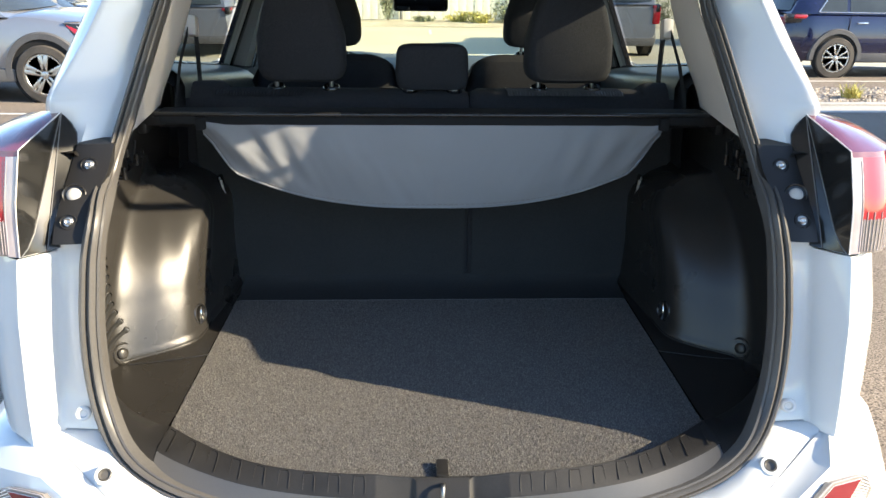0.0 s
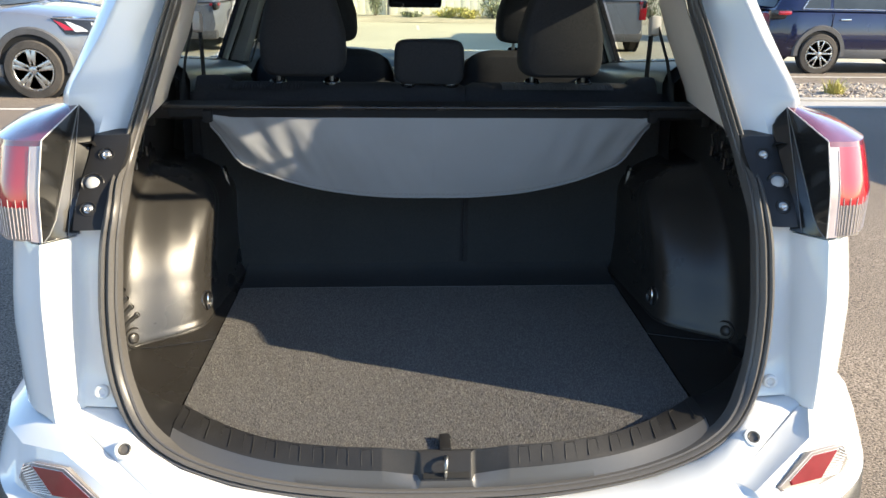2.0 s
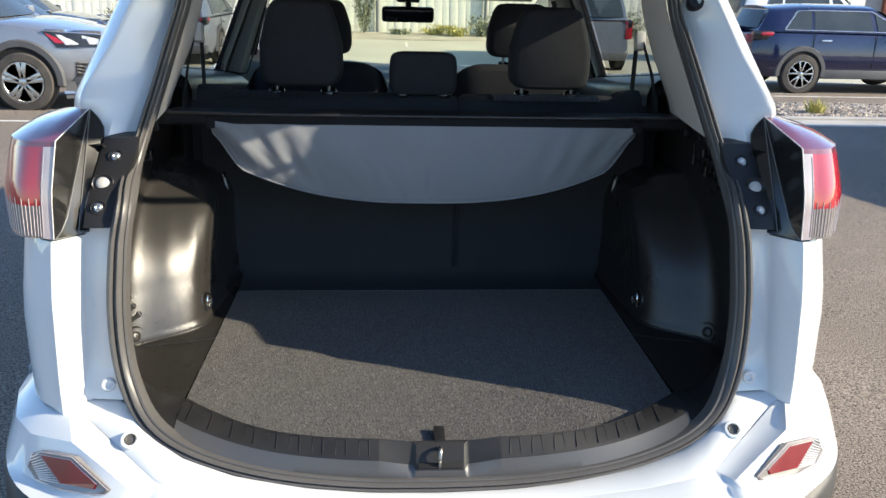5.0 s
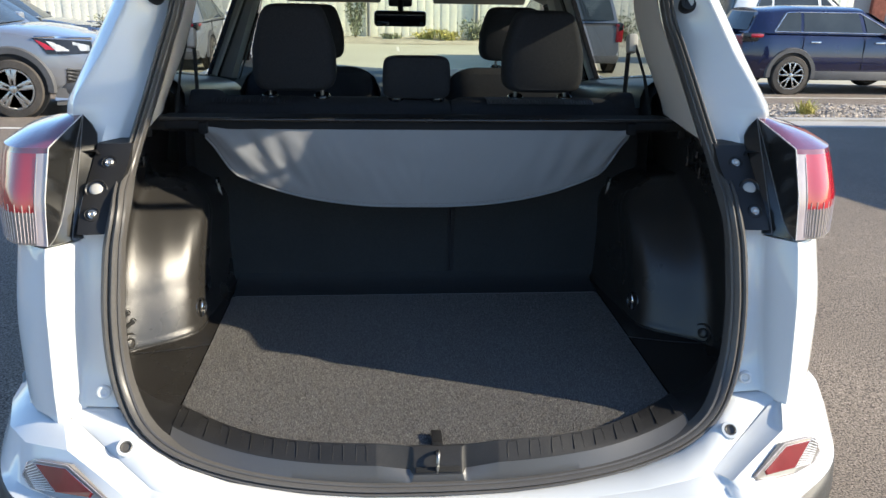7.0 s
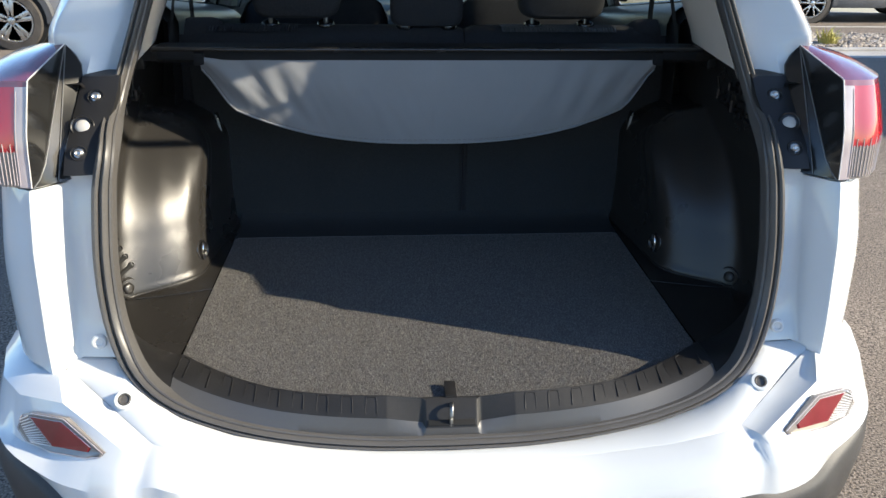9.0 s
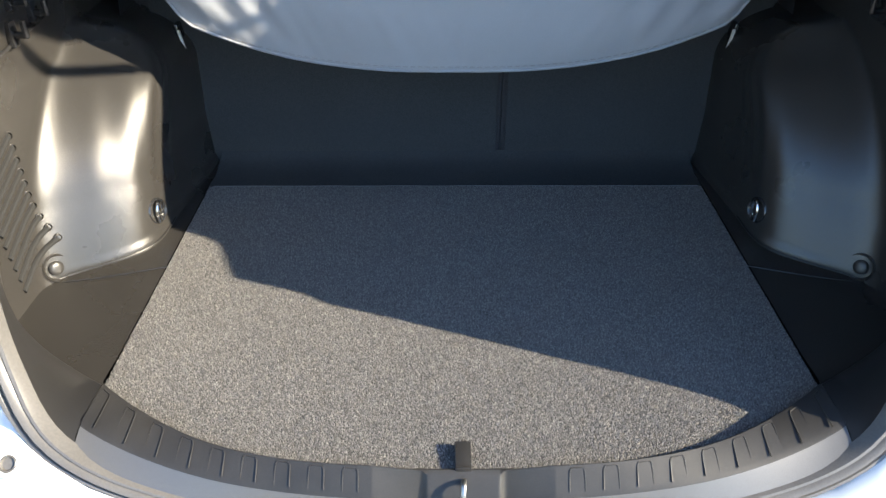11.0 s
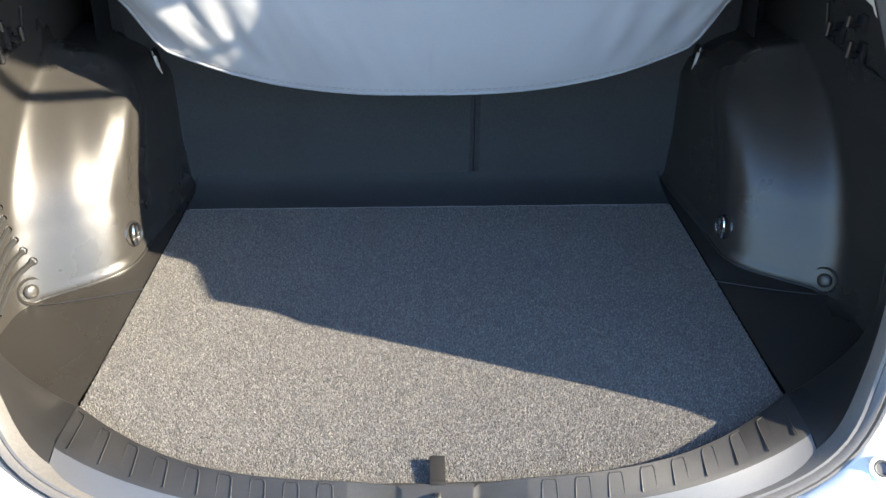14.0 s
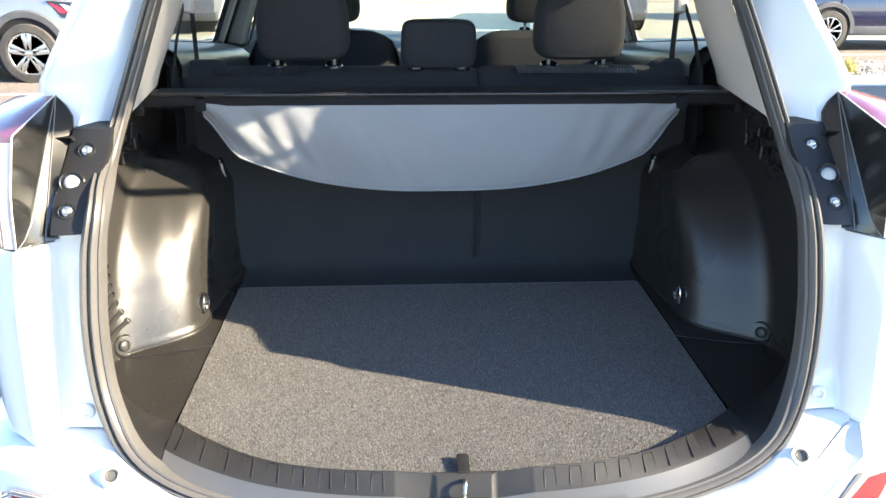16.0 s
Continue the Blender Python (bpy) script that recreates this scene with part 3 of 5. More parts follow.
CHEEK_Z = [1.066, 1.078, 1.10, 1.13, 1.16, 1.19, 1.22, 1.247, 1.249, 1.262, 1.274, 1.284]
BRACKET = [(1.080, .628, .686, .104), (1.10, .627, .686, .117), (1.117, .626, .685, .128), (1.152, .617, .684, .166), (1.172, .612, .682, .188), (1.190, .608, .680, .206), (1.212, .605, .676, .222), (1.230, .602, .672, .232)]
for side in (1, -1):
    bm = bmesh.new()
    grid(bm, [[flip(edge_point(z).lerp(fold_point(0, z), f), side) for f in (0, .33, .66, 1)] for z in CHEEK_Z])
    grid(bm, [[flip(fold_point(0, z, .0015).lerp(fold_point(1, z, .0015), f), side) for f in (0, .5, 1)] for z in CHEEK_Z])
    grid(bm, [[flip(fold_point(1, z).lerp(cheek_point(1.0, z), f), side) for f in (0, .5, 1.0)] + [flip(cheek_point(1.0, z) + Vector((.004, .05, 0)), side)] for z in CHEEK_Z])
    base = [flip(cheek_point(f, 1.066), side) for f in (1, .6, .3)] + [flip(lens_point(k, 1.066), side) for k in (0, 1, 2, 2.5, 3, 4)]
    grid(bm, [base, [p + Vector((-side * .01, .06, -.002)) for p in base]])
    lamp = part("tail_lamp", bm, CHEEK, suv, "tail lamp with a dark folded cheek and red and clear lens")
    for name, z0, z1, k0, k1, mat, label in (("clear_blade", 1.066, 1.238, .06, .92, BLADE, "clear lens blade"), ("red_lens", 1.128, 1.238, .92, 4, RED, "red lens"), ("smoke_lens", 1.066, 1.128, .92, 4, SMOKE, "smoke grey lens foot"), ("lens_band", 1.238, 1.248, .06, 4, PLUM, "violet red lens band")):
        bm = bmesh.new()
        grid(bm, [[flip(lens_point(k, z), side) for k in np.linspace(k0, k1, 25)] for z in np.linspace(z0, z1, 6)])
        part(name, bm, mat, lamp, label)
    bm = bmesh.new()
    grid(bm, [[flip(lens_point(k, 1.248).lerp(Vector([rounded([q[c] for q in CROWN], min(int(k), 3), k - min(int(k), 3)) for c in range(3)]), g) + Vector((0, 0, .006 * math.sin(g * 3.14) * min(k, 1))), side) for k in np.linspace(0.04, 4, 17)] for g in (0, .2, .4, .6, .8, 1)])
    part("lens_crown", bm, PLUM, lamp, "violet red lens top")
    bm = bmesh.new()
    for c in (0, 1):
        tube(bm, [flip(fold_point(c, z, -.0004), side) for z in CHEEK_Z], .0011, 6)
    part("cheek_rib", bm, GREYRIB, lamp, "thin grey cheek ribs")
    bm = bmesh.new()
    tube(bm, [flip(edge_point(z) + Vector((.0008, -.001, 0)), side) for z in CHEEK_Z], .0012, 6)
    part("lens_edge", bm, PALE, lamp, "bright lens edge")
    for k, z0, z1, r in ((.86, 1.070, 1.232, .0006), *((1.0 + .14 * c, 1.070, 1.130 + .012 * (c % 2), .0007) for c in range(14))):
        bm = bmesh.new()
        tube(bm, [flip(lens_point(k, z) + Vector((0, -.0006, 0)), side) for z in np.linspace(z0, z1, 6)], r, 5)
        part("lens_line", bm, BLADE, lamp, "vertical line inside the lens")
    # The black mounting bracket with its bolts.
    bm = bmesh.new()
    rows = []
    for z, a, b, y in BRACKET:
        rows.append([(side * (a + (b - a) * f), y - .012 + dy, z) for f, dy in ((0, .02), (.03, .004), (.3, 0), (.7, -.002), (.97, 0), (1, .02))])
    z, a, b, y = BRACKET[-1]
    rows.append([(side * (a + (b - a) * f), y + .030, z + .004) for f in (0, .03, .3, .7, .97, 1)])
    grid(bm, rows)
    bracket = part("lamp_bracket", bm, TRIM, suv, "black plastic lamp mounting bracket")
    bm = bmesh.new()
    rod(bm, (side * .640, .200 - .013, 1.1735), (side * .681, .200 - .013, 1.1765), .0022, seg=6)
    part("bracket_ridge", bm, TRIM, bracket)
    for (x, z), r, mat in (((.644, 1.196), .0085, ZINC), ((.660, 1.152), .0122, PLUG), ((.659, 1.114), .0085, ZINC)):
        n = Vector((side * -.15, -.80, .40)).normalized()
        bm = bmesh.new()
        c = Vector((side * x, lerp(z, [a[0] for a in BRACKET], [a[3] for a in BRACKET]) - .013, z))
        lathe(bm, c - n * .008, n, [(r * 1.75, 0), (r * 1.75, .009), (r * 1.6, .0105), (r * 1.45, .0095), (r * 1.35, .0065), (r * .5, .0060)], 24)
        part("bolt_cup", bm, GLOSS, bracket)
        bm = bmesh.new()
        if mat is ZINC:
            lathe(bm, c - n * .004, n, [(r * 1.15, 0), (r * 1.15, .0035), (r * .95, .005), (r * .72, .005), (r * .72, .010), (r * .55, .0112), (r * .3, .0095), (.0005, .0095)], 12)
            part("bolt", bm, ZINC, bracket, "zinc bolt head")
        else:
            lathe(bm, c - n * .004, n, [(r * 1.05, 0), (r * 1.05, .005), (r * .9, .0075), (r * .5, .009), (.0005, .0095)], 24)
            part("plug", bm, PLUG, bracket, "round pale plastic plug")

# Sill trim behind the rim: a top band with pressed pads, a sloping face and a recess round the striker.


def carpet_front(x):
    return -.047 + .155 * (min(abs(x), .56) / .54) ** 3.0


def sill_profile(x):
    """Top inner edge, top outer edge and foot of the sill trim."""
    foot_half = [p for p in HALF if p.z < .78]
    r = Vector((abs(x), lerp(abs(x), [p.x for p in foot_half], [p.y for p in foot_half]), lerp(abs(x), [p.x for p in foot_half], [p.z for p in foot_half])))
    z_in = .684 + .016 * step(.30, .56, abs(x))
    inner = Vector((x, carpet_front(x) + .002, z_in))
    rim = Vector((x, r.y + .030, r.z + .028))
    return inner, rim


sill_bm = bmesh.new()


def sill_face(x):
    """The sloping face of the sill trim, from the carpet's edge to the weatherstrip."""
    inner, rim = sill_profile(x)
    foot = rim + Vector((0, -.027, -.006))
    crest = inner + Vector((0, -.004, .008))
    return inner, crest, foot


rows, apron_rows = [], []
for i in range(401):
    x = -.5215 + 1.043 * i / 400
    inner, crest, foot = sill_face(x)
    notch = step(.056, .047, abs(x))
    wall = min(max((.120 - abs(x)) / .062, 0), 1)  # the flat that slopes to the striker's recess
    proud = 1 - wall
    panel, low = Vector((x, crest.y * .45 + foot.y * .55, .658)), Vector((x, foot.y + .003, .640))
    crest2 = crest + Vector((0, -.001 * wall, -.006 * wall))
    mid = crest.lerp(foot, .56) + Vector((0, -.002 * proud + .004 * wall, .012 * proud - .004 * wall))
    row = [inner + Vector((0, .006, -.02)), inner, crest2 + Vector((0, .002, -.001)), crest2.lerp(Vector((x, crest.y - .005, .682)), notch), mid.lerp(panel, notch), (crest.lerp(foot, .63) + Vector((0, -.004 * proud + .004 * wall, .0095 * proud - .005 * wall))).lerp(low, notch)]
    rows.append(row)
    apron_rows.append([row[-1] + Vector((0, .0006, .0002)), crest.lerp(foot, .82).lerp(low, notch) + Vector((0, -.0015 * proud, .0048 * proud)), foot.lerp(low, notch * .4), foot + Vector((0, .004, -.02))])
grid(sill_bm, rows)
sill = part("sill_trim", sill_bm, SILL, suv, "black plastic load sill trim with pressed pads")
bm = bmesh.new()
grid(bm, apron_rows)
part("sill_face", bm, SATIN, sill, "satin lower face of the sill trim")
for side in (1, -1):
    for i in range(9):
        x = side * (.149 + .0452 * i)
        inner, crest, foot = sill_face(x)
        _, ahead, _ = sill_face(x + .01)
        mid = crest.lerp(foot, .56) + Vector((0, -.002, .012))
        along = (ahead - crest).normalized()
        up = (mid - crest).cross(along).normalized()
        up = up if up.z > 0 else -up
        # A thin raised outline round each pad, open towards the rear.
        a, c = crest.lerp(mid, .10), crest.lerp(mid, 1.0)
        path = [c - along * .0104, c.lerp(a, .5) - along * .0102, c.lerp(a, .88) - along * .0098, a - along * .0075, a, a + along * .0075, c.lerp(a, .88) + along * .0098, c.lerp(a, .5) + along * .0102, c + along * .0104]
        bm = bmesh.new()
        tube(bm, [p + up * .0002 for p in path], .0009, 5)
        part("tread_pad", bm, SILL, sill)

# Striker.
bm = bmesh.new()
box(bm, (0, -.066, .640), (.034, .030, .006), .002)
loop = curve_points([(-.001, -.078, .642), (-.001, -.082, .668), (0, -.072, .682), (0, -.060, .676), (0, -.056, .642)], 16)
tube(bm, loop, .0036, 10)
part("striker", bm, DULLSTEEL, suv, "bright steel tailgate striker")
# A solid dark strip; the slot's shade is in its colour.
bm = bmesh.new()
box(bm, (0, -.0785, .6490), (.088, .011, .003), .001, Matrix.Rotation(.9, 3, "X"))
part("striker_slot", bm, DARK, sill, "dark strip for the slot below the striker")

# Side linings of the load bay: a recess behind the rim, then the wheel house.


def lining_top(y):
    return 1.213 + .012 * step(.30, .56, y) + .030 * step(.56, .88, y)


# The wheel house in plan at the floor: distance forward, distance from the middle.
HOUSE_Y = [.30, .365, .385, .403, .433, .463, .482, .505, .535, .62, .87, 1.2]
HOUSE_X = [.737, .736, .728, .698, .655, .612, .594, .583, .578, .575, .551, .549]


def house_plan(u):
    """Rounded corners: the mean of the plan over a few centimetres."""
    return sum(lerp(u + d, HOUSE_Y, HOUSE_X) * w for d, w in ((-.030, .12), (-.018, .18), (-.006, .20), (.006, .20), (.018, .18), (.030, .12)))


def lining_x(y, z):
    sx, sy = rim_at(min(max(z, .70), 1.19))
    sx = .664
    wall = lerp(z, [.66, .80, 1.0, 1.19, 1.3], [.735, .742, .735, .705, .700])
    rise = max(z - .690, 0)
    lean = y - .36 * rise - .55 * rise * rise - 2.4 * max(z - .82, 0) ** 2  # the wheel house leans forward as it rises
    ease = 1 - step(.70, .86, y)
    lean = y * (1 - ease) + lean * ease
    bulge = .737 - house_plan(lean)
    flute = .0045 * math.exp(-((lean - .470 + .25 * (z - .85)) / .017) ** 2) * step(.99, .93, z) * step(.765, .87, z)  # a shallow hollow down the rear face
    flute += .0013 * math.sin(2 * math.pi * ((lean - .44) / .046 + (z - .85) * 3.2)) * step(.41, .45, lean) * step(.66, .58, lean) * step(.76, .82, z)  # faint waves in the moulding
    dome = min(max((z - .925) / (.135 - .02 * step(.6, .8, y)), 0), 1)
    x = wall - (bulge - flute) * math.sqrt(max(1 - dome ** 2.2, 0)) - .004 * step(.700, .688, z) * step(.38, .45, y)
    lip = step(sy + .20, sy + .115, y)
    return x * (1 - lip) + sx * lip


for side in (1, -1):
    bm = bmesh.new()
    rows = []
    for i in range(111):
        f = i / 110
        row = []
        for j in range(91):
            h = j / 90
            y = .06 + .845 * f
            z = .668 + (lining_top(y) - .668) * h
            sx, sy = rim_at(min(max(z, .70), 1.19))
            y = sy + .110 + (.905 - sy - .110) * f
            z = .668 + (lining_top(y) - .668) * h
            row.append((side * lining_x(y, z), y, z))
        rows.append(row)
    grid(bm, rows)
    lining = part("side_lining", bm, PLASTIC, suv, "grained black plastic load bay lining")
    # The top ledge that carries the cover, with its end socket.
    bm = bmesh.new()
    rows = []
    for i in range(13):
        y = .20 + .70 * i / 12
        top = lining_top(y)
        rows.append([(side * lining_x(y, top), y, top - .001), (side * (lining_x(y, top) + .006), y, top + .005), (side * .80, y, top + .008)])
    grid(bm, rows)
    part("ledge", bm, TRIM, lining)
    bm = bmesh.new()
    box(bm, (side * .668, .652, 1.199), (.060, .066, .030), .007)
    box(bm, (side * .690, .652, 1.178), (.022, .070, .026), .006)
    part("cover_socket", bm, TRIM, lining)
    # Corner floor tray beside the carpet.
    bm = bmesh.new()
    rows = []
    for i in range(25):
        y = .060 + (.88 - .060) * i / 24
        outer = lining_x(max(y, .18), .675) + .012
        inner = .541 if y > .11 else .541 - (.11 - y) * .5
        rows.append([(side * (inner + (outer - inner) * k / 6), y, .676 + .006 * (k / 6) ** 3 + .006 * step(.2, .09, y)) for k in range(7)])
    grid(bm, rows)
    tray = part("corner_tray", bm, PLASTIC, lining, "black plastic corner tray")
    bm = bmesh.new()
    tube(bm, [(side * (.536 + .164 * k / 8), .433 - .056 * k / 8, .6785 + .006 * (k / 8) ** 3) for k in range(9)], .0013, 6)
    part("tray_seam", bm, TRIM, tray)
    bm = bmesh.new()
    tube(bm, [(side * (lining_x(y, .684) - .0015), y, .684) for y in np.linspace(.375, .60, 24)], .0016, 6)
    part("wheel_house_lip", bm, TRIM, lining)
    # Tie-down hook folded in its oval cup, and the rear button in its dish.
    hy, hz = .548, .730
    hx = lining_x(hy, hz)
    face = Vector((-side * .93, -.33, .12)).normalized()
    bm = bmesh.new()
    lathe(bm, Vector((side * (hx + .005), hy, hz)), face, [(.026, -.004), (.026, .006), (.0225, .0095), (.019, .004), (.006, .001)], 26)
    hook = part("tie_hook", bm, GLOSS, lining, "folding tie-down hook in a round cup")
    bm = bmesh.new()
    c = Vector((side * (hx - .002), hy, hz)) + face * .004
    tube(bm, curve_points([c + Vector((0, dy, dz)) for dy, dz in ((-.010, -.018), (-.012, .002), (-.007, .016), (.003, .019), (.010, .012), (.011, -.018))], 20), .0036, 8)
    part("hook_bar", bm, CHROME, hook, "bright hook bar")
    ky, kz = .392, .704
    kx = lining_x(ky, kz)
    face = Vector((-side * .78, -.55, .28)).normalized()
    bm = bmesh.new()
    lathe(bm, Vector((side * (kx + .002), ky, kz)), face, [(.027, -.006), (.026, .003), (.0235, .005), (.0205, .001), (.019, -.002)], 26)
    dish = part("button_dish", bm, PLASTIC, lining)
    bm = bmesh.new()
    lathe(bm, Vector((side * (kx + .004), ky, kz)), face, [(.0135, -.006), (.0132, .006), (.011, .0085), (.006, .0095), (.001, .0097)], 22)
    part("button", bm, PLASTIC, dish)
    # A recess panel with three hooks and a ridge below them.
    bm = bmesh.new()
    tube(bm, [(side * (lining_x(y, z) - .0035), y, z) for y, z in curve_points2(((.612, 1.150), (.608, 1.098), (.590, 1.090), (.50, 1.084), (.42, 1.078), (.34, 1.076)), 24)], .0032, 8)
    part("recess_ridge", bm, TRIM, lining)
    for yy, zz, long in ((.555, 1.112, .026), (.478, 1.098, .030), (.488, 1.146, .018)):
        c = Vector((side * (lining_x(yy, zz) - .004), yy, zz))
        inward = Vector((-side, -.25, .0)).normalized()
        bm = bmesh.new()
        box(bm, c, (.012, .022, long + .012), .004)
        rod(bm, c, c + inward * .030, .0062, .0055, 12)
        tube(bm, [c + inward * .028 + Vector((0, 0, z)) for z in (-.002, long * .4, long * .8)], .0052, 10)
        part("bag_hook", bm, GLOSS, lining)
    # Seat latch bezel beside the backrest.
    bm = bmesh.new()
    box(bm, (side * .572, .846, .968), (.010, .030, .075), .004, Matrix.Rotation(side * .18, 3, "Y"))
    bezel = part("latch_bezel", bm, GLOSS, lining, "black seat latch bezel")
    # Pale strip on the bezel: the sun along its edge is put into colour.
    bm = bmesh.new()
    box(bm, (side * .5655, .829, .962), (.006, .004, .066), .0015, Matrix.Rotation(side * .18, 3, "Y"))
    part("sunlit_latch_edge", bm, PLUG, bezel, "pale strip for the sunlit latch edge")

# Corner mouldings: they carry the sill's section round the corner and up to the linings.
for side in (1, -1):
    start = sill_face(.5225)
    rim_half = [p for p in HALF if p.x > .524 and p.z < 1.16]
    n = len(rim_half)
    edge = curve_points([tuple(start[0]), (.560, .122, .692), (.600, .146, .696), (.635, .158, .720), (.660, .162, .770), (.668, .166, .85), (.668, .176, .95), (.663, .190, 1.05), (.650, .225, 1.16)], n)
    bm = bmesh.new()
    rows = []
    for i in range(-1, n):
        if i < 0:
            inner, crest, foot = start
        else:
            r = rim_half[i]
            f = min(1, i / 10)
            inner = edge[i]
            inward = Vector((-(r.z - .66) * 1.0 - .05, 0, max(.0, .85 - r.z))).normalized()
            foot = (r + Vector((0, .003, .022))).lerp(r + inward * (.036 - .012 * step(.85, 1.05, r.z)) + Vector((0, .006, 0)), f)
            crest = inner + Vector((-.006 * f, -.006, .008 * (1 - f)))
        bow = Vector((-.4, -.5, .6)).normalized() * (1 - .7 * step(.85, 1.05, rim_half[i].z)) if i >= 0 else Vector((0, -.3, .95))
        row = [inner + Vector((.012, .014, -.014)), inner, crest, crest.lerp(foot, .3) + bow * .007, crest.lerp(foot, .60) + bow * .0105, crest.lerp(foot, .74) + bow * .0085, crest.lerp(foot, .85) + bow * .004, foot, foot + Vector((.004, .012, -.016))]
        rows.append([Vector((side * p.x, p.y, p.z)) for p in row])
    grid(bm, rows)
    part("corner_moulding", bm, TRIM, suv, "smooth black corner moulding")

# Vent slots in the left lining: tubes coloured as dark as groove shade, with rounded ends.
vents = part("vent_panel", box(bmesh.new(), (-.760, .27, .83), (.004, .20, .20), .001), DARK, suv)
for i in range(10):
    z1, y1 = .752 + .0222 * i, .417 - .0005 * i
    path = []
    for k in range(6):
        y, z = y1 - .105 * k / 5, z1 - .042 * k / 5
        if z > .70:
            path.append(Vector((-lining_x(y, z) + .0005, y, z)))
    bm = bmesh.new()
    tube(bm, path, .0052, 8)
    part("vent_slot", bm, DARK, vents, "shade-dark tube for a vent slot")
    bm = bmesh.new()
    lathe(bm, path[0], (.8, -.55, .1), [(.0075, -.003), (.0075, .002), (.006, .003), (.0045, -.001)], 14)
    part("slot_end", bm, PLASTIC, vents)

# Under floor, rear floor pan and cabin sides below the belt.
bm = bmesh.new()
box(bm, (0, 2.1, .30), (1.60, 4.1, .06), .02)
box(bm, (0, .42, .60), (1.36, .86, .09), .02)
part("floor_pan", bm, DARK, suv)

# Pillar trims either side of the opening, above the ledge.
for side in (1, -1):
    bm = bmesh.new()
    rows = []
    for i in range(22):
        z = 1.214 + (1.60 - 1.214) * i / 21
        sx, sy = rim_at(z)
        front = lerp(z, [1.13, 1.24, 1.37, 1.45, 1.6], [.80, .77, .78, .80, .80])
        wall = lerp(z, [1.13, 1.25, 1.37, 1.49, 1.6], [.735, .690, .635, .600, .585])
        row = []
        for f in (0, .04, .1, .2, .35, .5, .65, .8, .92, 1.0):
            y = sy + .030 + (front - sy - .030) * f
            x = (sx - .024) + (wall - sx + .024 - .02) * (.25 * step(0, .15, f) + .75 * f)
            row.append((side * (x + (.03 if f == 1.0 else 0)), y, z))
        rows.append(row)
    grid(bm, rows)
    part("pillar_trim", bm, BEIGE, suv, "grey-beige moulded rear pillar trim")
    bm = bmesh.new()
    box(bm, (side * .645, .965, 1.385), (.030, .040, .055), .010, Matrix.Rotation(-.25, 3, "X"))
    guide = part("belt_guide", bm, BEIGE, suv, "belt guide")
    bm = bmesh.new()
    # A seat belt hangs from the guide.
    path = [(side * .640, .965, 1.365), (side * .642, .972, 1.30), (side * .645, .98, 1.22), (side * .645, .985, 1.16)]
    grid(bm, [[(x, y - .012, z), (x, y + .022, z)] for x, y, z in path])
    thicken(bm, .003)
    path = [(side * .650, .955, 1.385), (side * .655, .86, 1.30), (side * .655, .78, 1.20)]
    grid(bm, [[(x, y - .02, z), (x, y + .01, z)] for x, y, z in path])
    part("seat_belt", bm, FELT, suv, "black webbing seat belt")
    # Door card, door frames, middle pillar, windows.
    bm = bmesh.new()
    rows = []
    for i in range(9):
        y = .80 + 1.95 * i / 8
        rows.append([(side * x, y, z + belt_rise(y) * step(.9, 1.1, z)) for x, z in ((.70, .40), (.69, .80), (.665, 1.02), (.665, 1.125), (.69, 1.157), (.735, 1.168), (.80, 1.172))])
    grid(bm, rows)
    card = part("door_card", bm, DASH, suv, "dark door card with a sill coloured pale for sky light")
    bm = bmesh.new()
    rows = []
    for i in range(13):
        y = .86 + .92 * i / 12
        swell = belt_rise(y)
        rows.append([(side * x, y, z + swell) for x, z in ((.652, 1.085), (.650, 1.115), (.658, 1.140), (.678, 1.158), (.705, 1.168), (.74, 1.176), (.795, 1.182))])
    grid(bm, rows)
    part("door_top", bm, DOORTOP, card, "smooth door top, sky sheen in its blue-grey colour")
    bm = bmesh.new()
    grid(bm, [[(side * x, y, z + belt_rise(y)) for x, z in ((.752, 1.172), (.752, 1.181), (.758, 1.186), (.772, 1.187), (.780, 1.180))] for y in np.linspace(.86, 1.80, 13)])
    part("belt_moulding", bm, GLOSS, card, "black rubber strip below the window")
    # Pale weatherstrip between the two black frames.
    bm = bmesh.new()
    rows = []
    for i in range(5):
        z = 1.17 + .43 * i / 4
        x = .780 - .20 * i / 4
        dy = -.10 * i / 4
        rows.append([(side * (x - d), 1.787 + dy + e, z) for d, e in ((0, 0), (.016, .006), (.022, .028), (.018, .050), (0, .056))])
    grid(bm, rows)
    part("door_weatherstrip", bm, PILLARGREY, card, "pale grey door weatherstrip")
    bm = bmesh.new()
    for y0, y1, lean, thick in ((1.762, 1.785, -.10, .016), (1.845, 1.89, -.10, .035), (2.62, 2.70, -.62, .035)):
        rows = []
        for i in range(5):
            z = 1.16 + .44 * i / 4
            x = .795 - .20 * i / 4
            dy = lean * i / 4
            rows.append([(side * x, y0 + dy, z), (side * x, y1 + dy, z), (side * (x - thick), y1 + dy, z), (side * (x - thick), y0 + dy, z)])
        grid(bm, rows, True)
    rows = [[(side * .60, y, 1.57), (side * .625, y, 1.60), (side * .60, y, 1.63)] for y in (.55, 1.2, 1.9, 2.2)]
    grid(bm, rows)
    part("door_frame", bm, GLOSS, suv, "black door window frames")
    bm = bmesh.new()
    rows = []
    for i in range(6):
        z = 1.12 + .49 * i / 5
        x = .73 - .19 * i / 5
        rows.append([(side * (x + .05), 1.892 - .02 * i, z), (side * x, 1.900 - .02 * i, z), (side * (x - .016), 1.95 - .02 * i, z), (side * (x - .004), 2.02 - .02 * i, z), (side * (x + .05), 2.03 - .02 * i, z)])
    grid(bm, rows)
